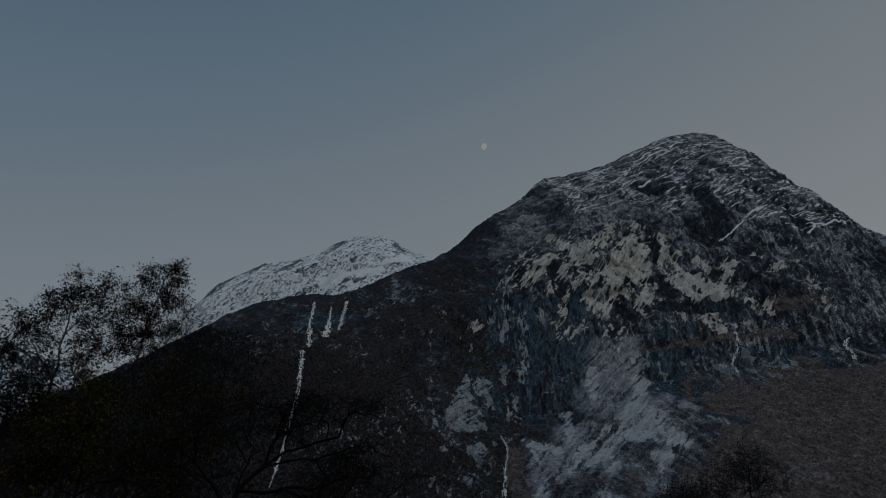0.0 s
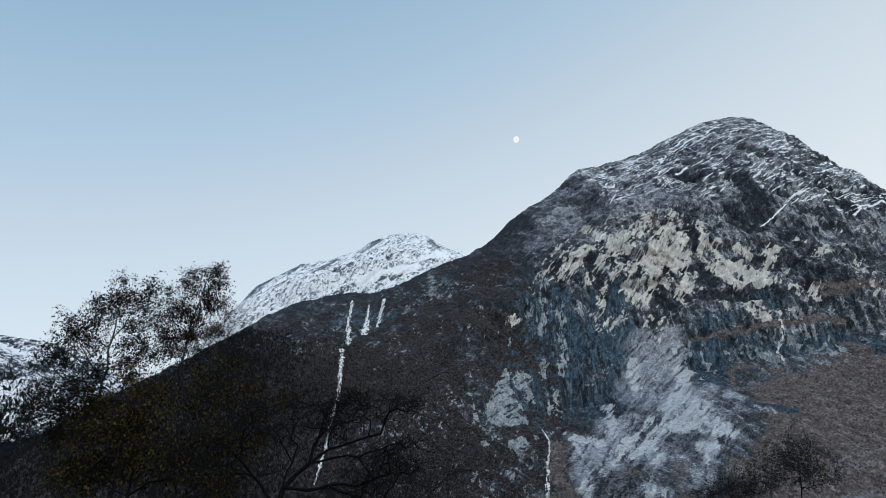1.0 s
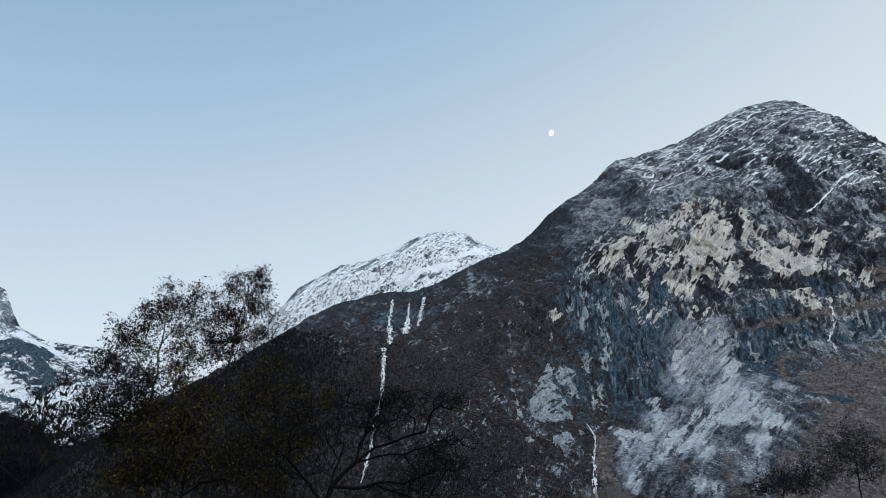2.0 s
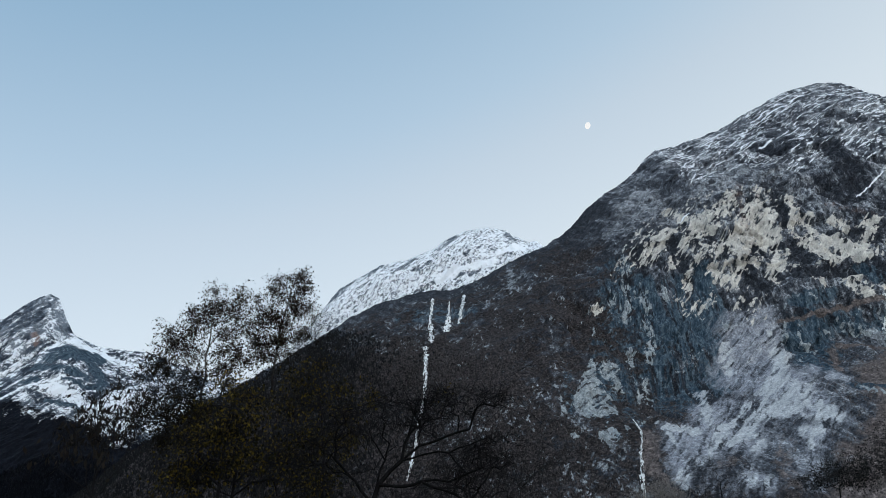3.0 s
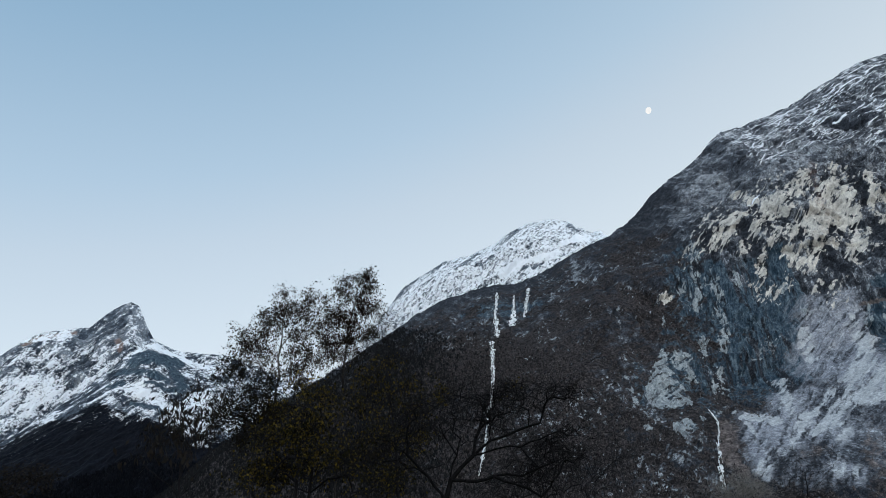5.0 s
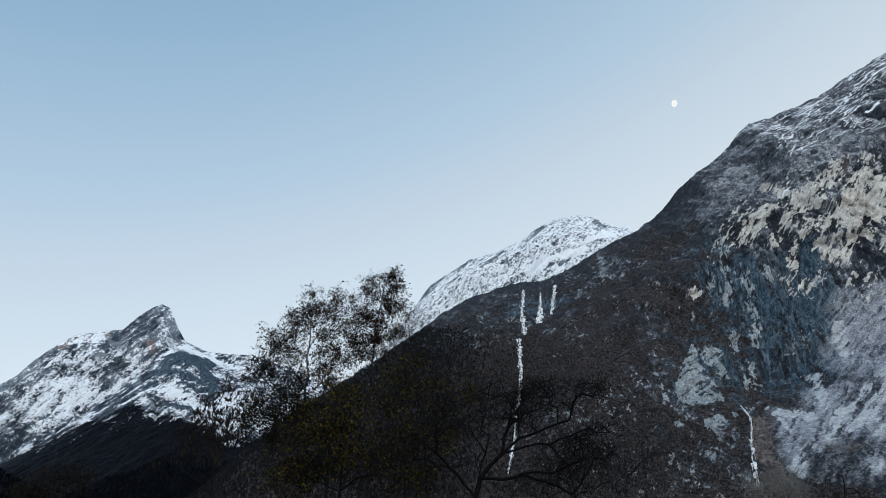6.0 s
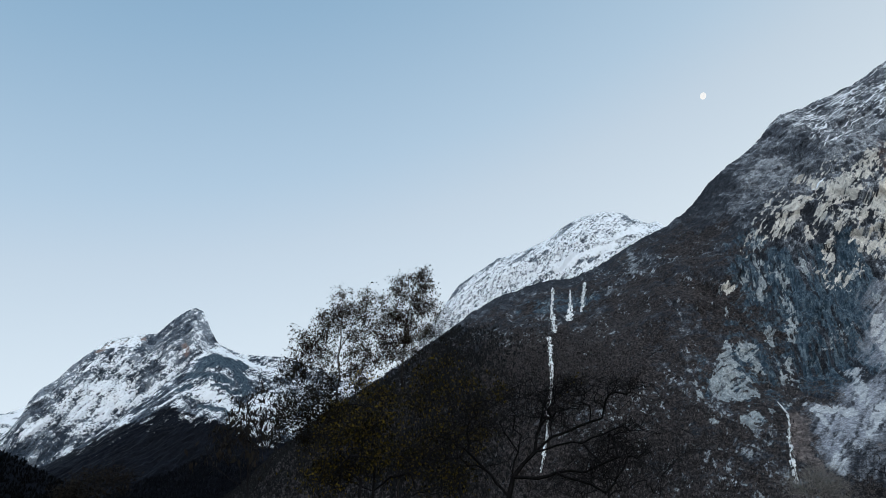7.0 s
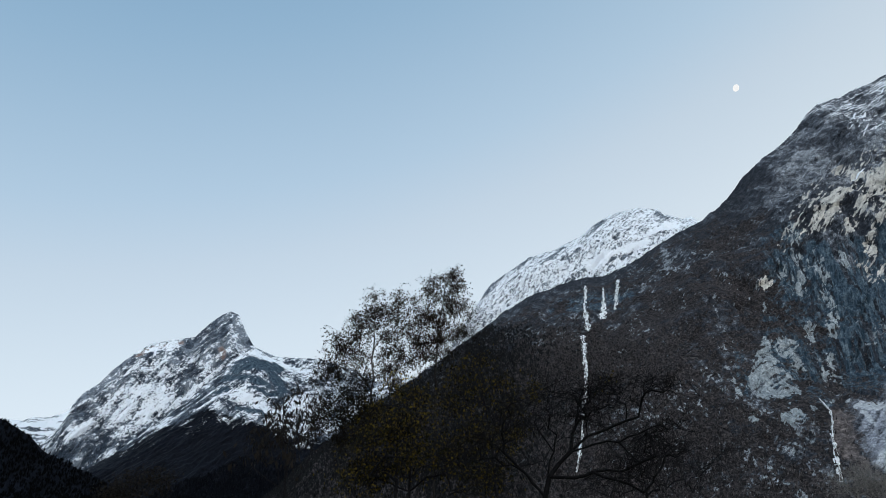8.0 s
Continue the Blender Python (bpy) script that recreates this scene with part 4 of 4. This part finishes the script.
# ---- trees ----
def tubes(name, a, b, ra, rb, sides, material):
    """Tapered round pieces from a to b, joined into one mesh."""
    d = b - a
    d = d / (np.linalg.norm(d, axis=1, keepdims=True) + 1e-9)
    ref = np.where(np.abs(d[:, 2:3]) < 0.9, [[0.0, 0, 1]], [[1.0, 0, 0]])
    u = np.cross(d, ref)
    u /= np.linalg.norm(u, axis=1, keepdims=True)
    v = np.cross(d, u)
    k = np.arange(sides) * 2 * math.pi / sides
    ring = u[:, None] * np.cos(k)[None, :, None] + v[:, None] * np.sin(k)[None, :, None]
    verts = np.concatenate([a[:, None] + ring * ra[:, None, None], b[:, None] + ring * rb[:, None, None]], 1).reshape(-1, 3)
    i = np.arange(sides)
    quad = np.stack([i, (i + 1) % sides, (i + 1) % sides + sides, i + sides], 1)
    faces = (np.arange(len(a))[:, None, None] * 2 * sides + quad[None]).reshape(-1, 4)
    return mesh_from(name, verts, faces, material)


class Skeleton:
    def __init__(self, seed):
        self.rng = np.random.RandomState(seed)
        self.p, self.up, self.kind = [], [], []

    def add(self, p, parent, kind):
        self.p.append(np.array(p, float))
        self.up.append(parent)
        self.kind.append(kind)
        return len(self.p) - 1

    def chain(self, pts, parent, kind, step=0.25, wander=0.03):
        """A limb along pts, from the node parent; returns its last node."""
        pts = [np.array(p, float) for p in pts]
        for a, b in zip(pts[:-1], pts[1:]):
            n = max(1, int(np.linalg.norm(b - a) / step))
            for i in range(1, n + 1):
                q = a + (b - a) * i / n + self.rng.randn(3) * wander * (i < n)
                parent = self.add(q, parent, kind)
        return parent

    def near(self, q, low=0.0):
        p = np.array(self.p)
        d = np.linalg.norm(p - q, axis=1)
        cost = d * (1 + 0.9 * np.clip((p[:, 2] - q[2]) / (d + 0.05), -0.25, 1)) + 50 * (p[:, 2] < low)
        return int(np.argmin(cost))

    def reach(self, q, kind, low=0.0, bend=0.12):
        i = self.near(q, low)
        a = self.p[i]
        d = np.linalg.norm(q - a)
        mid = (a + q) / 2 + self.rng.randn(3) * bend * d * 0.5 + np.array((0, 0, bend * d))
        return self.chain([a, mid, q], i, kind, 0.28, 0.015)

    def radii(self, tip=0.0042, power=2.7):
        n = len(self.p)
        total = np.zeros(n)
        for i in range(n - 1, -1, -1):
            total[i] = max(total[i], (tip if self.kind[i] < 3 else 0.0025) ** power)
            if self.up[i] >= 0:
                total[self.up[i]] += total[i]
        return total ** (1 / power)


def leaf_quads(rng, centres, count, spread, size, droop=0.6, slim=0.34):
    c = np.repeat(centres, count, 0)
    n = len(c)
    off = rng.randn(n, 3) * spread
    off[:, 2] -= np.abs(rng.randn(n)) * spread * droop
    c = c + off
    u = rng.randn(n, 3)
    u[:, 2] -= droop * 1.5
    u /= np.linalg.norm(u, axis=1, keepdims=True)
    v = np.cross(u, rng.randn(n, 3))
    v /= np.linalg.norm(v, axis=1, keepdims=True) + 1e-9
    h = size * (0.55 + 0.9 * rng.rand(n, 1))
    quad = np.stack([c - u * h * 0.5, c + v * h * slim, c + u * h * 0.62, c - v * h * slim], 1)
    return quad.reshape(-1, 3)


def grow(name, label, trunk, clumps, seed, targets=300, leaves=26, spread=0.16, size=0.07, wood=bark, leaf=birch_leaves,
         limbs=(), low=2.5, girth=1.0, twigs=4, twig_length=0.28, group="", fine=bark, droop=0.55, hang=0.6, slim=0.34):
    """A tree: trunk of x, y, z; clumps of x, y, z, half width, half height that its branches fill; limbs as further polylines."""
    sk = Skeleton(seed)
    rng = sk.rng
    x, y, z = trunk[0]
    root = sk.add((x, y, -0.2), -1, 0)
    sk.chain([(x, y, -0.2), *trunk], root, 0, 0.3, 0.02)
    for line in limbs:
        start = sk.near(np.array(line[0]))
        sk.chain([sk.p[start], *line[1:]], start, 1, 0.2, 0.025)
    goals = []
    weight = np.array([c[3] * c[3] * c[4] for c in clumps]) ** 0.67
    for c, k in zip(clumps, rng.multinomial(targets, weight / weight.sum())):
        g = rng.randn(k, 3)
        g *= (rng.rand(k, 1) ** 0.45) / np.linalg.norm(g, axis=1, keepdims=True)
        goals.append(np.array(c[:3]) + g * np.array((c[3], c[3], c[4])) * 1.03)
    goals = np.concatenate(goals)
    stem = np.array(sk.p)
    order = np.argsort([np.linalg.norm(stem - g, axis=1).min() for g in goals])
    tips, ends = [], []
    for g in goals[order]:
        ends.append(sk.reach(g, 2, low))
        tips.append(sk.p[ends[-1]])
    tips, held = np.array(tips), []
    for g, node in zip(tips, ends):
        for k in range(twigs):
            d = rng.randn(3) * np.array((0.7, 0.7, 0.45)) + np.array((0, 0, 0.2))
            a = g + d * twig_length
            b = a + d * twig_length * 0.45 - np.array((0, 0, droop * twig_length))
            sk.chain([g, a, b], node, 3, 9.0, 0.0)
            held += [(g, a), (a, b)]
    held = np.array(held)
    r = sk.radii() * girth
    p, up, kind = np.array(sk.p), np.array(sk.up), np.array(sk.kind)
    big = {}
    for i in range(1, len(p)):
        if up[i] not in big or r[i] > r[big[up[i]]]:
            big[up[i]] = i
    tree = tagged(new(name), label, "tree", group)
    base = Vector((x, y, 0))
    tree.location = base
    lead = np.array([big.get(up[i]) == i for i in range(len(p))])
    start = np.where(lead & (up >= 0), r[up], r)
    o = np.array(base)
    stout = (kind == 1) | ((kind == 2) & (r > 0.013))
    of = np.full(len(p), -1)
    for i in np.nonzero(stout)[0]:
        of[i] = of[up[i]] if stout[up[i]] else i
    groups = [("trunk", (kind == 0) & (up >= 0), 9, wood)]
    groups += [("limb", of == i, 6, wood) for i in np.unique(of[of >= 0])]
    groups += [("branchwork", ((kind == 2) & ~stout) | (kind == 3), 3, fine)]
    for part_name, pick, sides, mat in groups:
        if pick.any():
            ob = new(part_name, tubes(part_name, p[up[pick]] - o, p[pick] - o, start[pick], r[pick], sides, mat))
            ob.parent = tree
            if part_name == "branchwork":
                tagged(ob, kind="stuff")
    if leaves:
        pick = rng.randint(0, len(held), len(tips) * leaves)
        u = rng.rand(len(pick), 1)
        spots = held[pick, 0] * (1 - u) + held[pick, 1] * u
        v = leaf_quads(rng, spots, 1, spread, size, hang, slim) - np.array(base)
        ob = new("crown", mesh_from("crown", v, np.arange(len(v)).reshape(-1, 4), leaf, False))
        ob.parent = tree
    return tree


BIRCH = [(-7.2, 21.7, 11.5, 0.23, 0.32), (-6.8, 20.9, 10.6, 0.49, 0.26), (-7.0, 20.5, 10.0, 0.53, 0.30), (-5.6, 19.5, 10.3, 0.24, 0.28), (-6.0, 20.6, 10.2,
         0.34, 0.34), (-5.7, 20.6, 9.7, 0.30, 0.34), (-6.3, 20.6, 9.6, 0.38, 0.30), (-7.1, 20.0, 9.4, 0.45, 0.34), (-7.9, 20.1, 9.5, 0.34, 0.13), (-7.6, 19.9,
         9.0, 0.53, 0.30), (-7.8, 19.2, 8.3, 0.38, 0.34), (-8.1, 20.7, 8.5, 0.53, 0.38), (-7.4, 21.0, 9.0, 0.45, 0.38), (-8.9, 21.0, 8.4, 0.34, 0.34), (-8.2,
         20.0, 7.4, 0.49, 0.38), (-7.4, 20.0, 7.5, 0.53, 0.45)]
BIRCH += [(-7.0, 20.1, 8.0, 0.38, 0.34), (-8.1, 18.9, 6.6, 0.45, 0.34), (-8.1, 20.8, 7.0, 0.56, 0.41), (-6.9, 19.7, 6.7, 0.49, 0.38), (-6.1, 19.9, 8.6, 0.30,
          0.30), (-6.4, 20.5, 8.2, 0.30, 0.23), (-7.7, 21.3, 10.7, 0.23, 0.19), (-6.1, 20.8, 8.9, 0.38, 0.26), (-5.8, 21.4, 8.8, 0.34, 0.19), (-6.1, 19.7, 8.1, 0.34, 0.23), (-5.2, 20.3, 8.7, 0.26, 0.19), (-6.6, 19.4, 7.0, 0.45, 0.30), (-8.3, 21.3, 6.5, 0.49, 0.26)]
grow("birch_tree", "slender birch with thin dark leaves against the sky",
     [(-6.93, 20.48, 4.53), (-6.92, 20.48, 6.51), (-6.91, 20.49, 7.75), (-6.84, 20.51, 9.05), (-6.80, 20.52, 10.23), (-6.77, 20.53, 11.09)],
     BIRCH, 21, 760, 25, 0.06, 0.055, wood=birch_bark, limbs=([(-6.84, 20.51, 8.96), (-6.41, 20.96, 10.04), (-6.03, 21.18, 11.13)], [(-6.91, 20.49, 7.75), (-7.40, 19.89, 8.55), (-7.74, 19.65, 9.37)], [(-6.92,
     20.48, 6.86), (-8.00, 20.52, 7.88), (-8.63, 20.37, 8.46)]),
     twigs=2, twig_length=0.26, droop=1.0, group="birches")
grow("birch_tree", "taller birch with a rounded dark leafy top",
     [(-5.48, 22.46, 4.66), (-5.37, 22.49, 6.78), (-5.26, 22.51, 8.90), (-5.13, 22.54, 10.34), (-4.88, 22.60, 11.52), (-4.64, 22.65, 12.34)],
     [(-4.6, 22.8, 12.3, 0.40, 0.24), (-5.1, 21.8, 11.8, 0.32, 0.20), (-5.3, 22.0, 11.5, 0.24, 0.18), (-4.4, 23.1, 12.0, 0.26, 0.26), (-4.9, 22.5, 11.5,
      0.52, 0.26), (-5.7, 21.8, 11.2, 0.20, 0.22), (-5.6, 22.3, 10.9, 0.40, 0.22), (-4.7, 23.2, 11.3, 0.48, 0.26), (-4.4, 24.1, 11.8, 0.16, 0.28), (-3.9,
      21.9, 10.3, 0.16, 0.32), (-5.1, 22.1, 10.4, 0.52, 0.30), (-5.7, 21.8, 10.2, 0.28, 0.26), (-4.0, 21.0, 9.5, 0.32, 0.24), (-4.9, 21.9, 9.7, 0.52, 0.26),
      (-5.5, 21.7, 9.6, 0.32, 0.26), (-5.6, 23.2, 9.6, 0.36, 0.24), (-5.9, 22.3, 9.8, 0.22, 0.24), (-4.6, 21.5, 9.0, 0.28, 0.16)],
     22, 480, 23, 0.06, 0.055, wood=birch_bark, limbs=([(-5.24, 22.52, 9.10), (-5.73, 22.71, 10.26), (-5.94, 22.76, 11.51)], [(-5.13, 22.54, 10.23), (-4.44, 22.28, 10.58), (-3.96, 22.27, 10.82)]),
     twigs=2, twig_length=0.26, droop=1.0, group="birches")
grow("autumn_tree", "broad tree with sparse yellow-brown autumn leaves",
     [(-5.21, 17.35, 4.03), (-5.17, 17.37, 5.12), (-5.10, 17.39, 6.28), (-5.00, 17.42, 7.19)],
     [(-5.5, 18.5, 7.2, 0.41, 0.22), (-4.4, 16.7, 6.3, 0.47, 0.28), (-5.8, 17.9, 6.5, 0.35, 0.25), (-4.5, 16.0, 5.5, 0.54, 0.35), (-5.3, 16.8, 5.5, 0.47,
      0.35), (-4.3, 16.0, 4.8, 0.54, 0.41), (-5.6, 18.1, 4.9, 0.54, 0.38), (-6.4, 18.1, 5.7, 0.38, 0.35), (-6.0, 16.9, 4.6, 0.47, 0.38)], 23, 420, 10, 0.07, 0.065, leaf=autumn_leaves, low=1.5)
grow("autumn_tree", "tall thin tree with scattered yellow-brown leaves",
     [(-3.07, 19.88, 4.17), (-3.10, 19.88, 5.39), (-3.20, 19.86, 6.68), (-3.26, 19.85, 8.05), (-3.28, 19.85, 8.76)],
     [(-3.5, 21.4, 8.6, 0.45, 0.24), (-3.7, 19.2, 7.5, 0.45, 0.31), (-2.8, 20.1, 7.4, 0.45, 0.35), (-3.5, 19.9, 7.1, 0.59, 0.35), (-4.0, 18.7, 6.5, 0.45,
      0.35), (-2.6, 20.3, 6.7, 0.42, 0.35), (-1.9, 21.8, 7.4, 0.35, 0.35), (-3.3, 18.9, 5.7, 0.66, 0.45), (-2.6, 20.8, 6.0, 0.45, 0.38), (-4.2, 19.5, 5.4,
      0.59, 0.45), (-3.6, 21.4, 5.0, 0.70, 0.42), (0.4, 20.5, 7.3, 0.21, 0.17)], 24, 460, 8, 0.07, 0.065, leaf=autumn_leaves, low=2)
grow("bare_tree", "tall bare tree with a dense net of fine branches", [(-4.83, 27.58, 1.93), (-4.65, 27.43, 4.79), (-4.48, 26.92, 7.86), (-4.23, 26.1, 10.82)],
     [(-4.0, 25.6, 9.9, 1.44, 1.08), (-5.5, 26.2, 8.9, 1.68, 1.32), (-2.9, 27.2, 8.6, 1.68, 1.32), (-1.2, 27.7, 9.1, 1.44, 1.2), (-0.0, 26.8, 7.6, 1.2, 1.2), (-4.0, 27.2, 7.0, 2.16, 1.44)], 41, 420, 0, low=3, twigs=5, twig_length=0.4)
grow("bare_tree", "low bare tree among tangled undergrowth", [(-5.3, 18.24, 1.91), (-5.22, 18.2, 3.19), (-4.98, 18.03, 4.95), (-4.7, 17.74, 6.5)],
     [(-4.8, 17.1, 5.9, 0.82, 0.82), (-5.8, 17.4, 5.2, 0.82, 0.82), (-4.4, 18.4, 5.1, 1.14, 0.82), (-6.5, 18.4, 4.7, 0.82, 0.57), (-3.2, 18.0, 4.5, 1.14, 0.65)], 42, 380, 4, 0.06, 0.07, leaf=autumn_leaves, low=2, twigs=5, twig_length=0.3)
grow("bare_tree", "spreading bare tree with thin dark twigs", [(0.81, 24.99, 1.65), (1.01, 24.92, 3.27), (1.1, 24.77, 4.81), (1.09, 24.61, 5.88)],
     [(1.1, 23.9, 5.8, 1.5, 0.97), (2.4, 24.4, 5.2, 1.4, 0.86), (-0.3, 25.0, 5.2, 1.29, 0.75), (3.7, 25.1, 5.7, 0.86, 0.64)], 43, 300, 0, low=2, twigs=5, twig_length=0.4)
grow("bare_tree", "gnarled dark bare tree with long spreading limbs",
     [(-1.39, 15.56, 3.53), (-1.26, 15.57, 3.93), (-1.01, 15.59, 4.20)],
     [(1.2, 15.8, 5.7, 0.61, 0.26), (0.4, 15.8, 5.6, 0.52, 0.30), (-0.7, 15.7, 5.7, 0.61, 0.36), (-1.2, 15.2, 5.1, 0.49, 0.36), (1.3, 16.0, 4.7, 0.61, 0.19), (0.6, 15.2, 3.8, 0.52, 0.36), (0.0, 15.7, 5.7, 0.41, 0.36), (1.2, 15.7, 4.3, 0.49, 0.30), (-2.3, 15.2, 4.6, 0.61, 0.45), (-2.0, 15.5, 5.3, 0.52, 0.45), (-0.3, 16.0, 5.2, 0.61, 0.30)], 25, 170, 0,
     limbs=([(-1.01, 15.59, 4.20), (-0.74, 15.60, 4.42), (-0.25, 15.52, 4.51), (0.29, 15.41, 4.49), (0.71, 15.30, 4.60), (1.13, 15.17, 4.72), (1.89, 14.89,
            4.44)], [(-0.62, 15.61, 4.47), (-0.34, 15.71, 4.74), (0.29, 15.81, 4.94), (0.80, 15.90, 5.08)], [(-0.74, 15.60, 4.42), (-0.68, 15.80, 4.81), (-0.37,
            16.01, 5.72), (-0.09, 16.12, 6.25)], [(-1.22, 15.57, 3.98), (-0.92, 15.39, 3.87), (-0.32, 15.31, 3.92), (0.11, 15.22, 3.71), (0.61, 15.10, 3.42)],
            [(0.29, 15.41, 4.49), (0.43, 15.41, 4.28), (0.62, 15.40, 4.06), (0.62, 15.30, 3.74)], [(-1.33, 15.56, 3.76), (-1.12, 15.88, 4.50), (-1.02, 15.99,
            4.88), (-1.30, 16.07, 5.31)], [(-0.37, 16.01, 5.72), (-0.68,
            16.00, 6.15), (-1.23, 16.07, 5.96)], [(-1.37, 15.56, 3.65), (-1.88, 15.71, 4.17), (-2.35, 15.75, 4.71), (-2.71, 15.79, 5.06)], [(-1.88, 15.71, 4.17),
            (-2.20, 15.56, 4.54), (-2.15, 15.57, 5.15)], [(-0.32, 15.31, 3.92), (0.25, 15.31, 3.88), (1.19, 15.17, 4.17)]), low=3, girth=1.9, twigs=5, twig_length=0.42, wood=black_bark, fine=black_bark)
grow("shrub", "tall shrub with drooping dead brown leaves",
     [(-6.63, 14.14, 3.76), (-6.68, 14.12, 4.68), (-6.77, 14.07, 5.40), (-6.62, 14.25, 5.94)],
     [(-6.6, 14.5, 6.1, 0.19, 0.22), (-6.7, 13.9, 5.7, 0.16, 0.22), (-5.9, 13.5, 5.5, 0.14, 0.19), (-6.9, 13.7, 5.3, 0.19, 0.19), (-7.1, 13.6, 5.0, 0.19,
      0.16), (-6.4, 13.8, 5.2, 0.22, 0.22), (-7.1, 13.9, 4.8, 0.22, 0.19), (-6.2, 13.1, 4.7, 0.27, 0.22), (-7.3, 13.7, 4.7, 0.11, 0.22), (-6.5, 14.7, 5.1,
      0.22, 0.24)], 26, 120, 5, 0.05, 0.12, leaf=dead_leaves, low=1, hang=1.6, slim=0.2, twigs=2,
     limbs=([(-6.64, 14.14, 3.87), (-7.04, 14.17, 4.72), (-7.44, 14.07, 5.28)], [(-6.66, 14.13, 4.21), (-6.35, 14.05, 4.99), (-6.18, 14.12, 5.86)], [(-6.58,
     14.16, 3.76), (-6.37, 14.48, 4.36), (-6.16, 14.68, 5.23)], [(-6.70, 14.11, 3.98), (-7.14, 13.66, 4.29), (-7.33, 13.45, 4.73)]), droop=1.0)
grow("bare_tree", "small bare tree below the scree slope", [(14.2, 39.52, 1.1), (14.98, 39.09, 4.97), (15.19, 38.83, 6.6)],
     [(15.1, 38.0, 7.2, 1.44, 0.79), (14.1, 38.9, 6.8, 1.08, 0.9), (16.3, 38.7, 6.5, 1.08, 0.9), (15.3, 39.6, 6.1, 2.16, 0.9)], 27, 240, 0, low=3, fine=grey_bark)
grow("autumn_tree", "dark tree with thin withered leaves", [(24.13, 37.98, 1.15), (24.85, 37.33, 5.27), (25.03, 36.86, 7.89)],
     [(24.4, 36.3, 8.1, 1.55, 1.08), (25.5, 36.4, 7.2, 1.55, 1.16), (23.8, 38.1, 7.2, 1.35, 1.08)], 28, 420, 13, 0.09, 0.075, leaf=withered_leaves, low=3, fine=grey_bark)
grow("autumn_tree", "dark tree with thin withered leaves", [(22.26, 42.53, 1.33), (23.08, 41.87, 5.88), (23.27, 41.61, 7.15)],
     [(22.9, 41.0, 7.1, 1.65, 0.91), (24.2, 40.9, 6.7, 1.24, 0.82), (22.2, 42.5, 6.8, 1.24, 0.58)], 29, 380, 13, 0.09, 0.075, leaf=withered_leaves, low=3, fine=grey_bark)
grow("bare_tree", "pale bare bush with fine twigs", [(10.33, 38.64, 1.25), (11.27, 38.25, 4.79), (11.35, 38.1, 6.04)],
     [(10.7, 37.5, 5.9, 0.86, 0.62), (11.8, 37.7, 6.2, 0.86, 0.62), (12.3, 38.1, 5.6, 0.86, 0.62)], 30, 260, 0, low=3, twigs=6, twig_length=0.35, wood=pale_bark, fine=pale_bark)
grow("autumn_tree", "distant dark tree in the valley", [(-34.56, 49.01, 3.4), (-35.0, 48.15, 9.11), (-35.07, 47.75, 11.1)],
     [(-34.6, 47.2, 10.6, 1.55, 1.29), (-33.5, 48.6, 11.1, 1.29, 1.03), (-36.3, 47.3, 10.1, 1.29, 0.62)], 31, 200, 14, 0.25, 0.15, leaf=dead_leaves, low=3)


# ---- the moon ----
def moon():
    bm = bmesh.new()
    bmesh.ops.create_uvsphere(bm, u_segments=64, v_segments=40, radius=23)
    bmesh.ops.scale(bm, vec=(0.8, 1, 1), verts=bm.verts)
    me = bpy.data.meshes.new("moon")
    bm.to_mesh(me)
    bm.free()
    me.materials.append(moonlight)
    ob = tagged(new("moon", me), "small white gibbous moon in the clear sky", "moon")
    ob.matrix_world = pose(1149, 3818, 2850, -35, 25, -17)


moon()
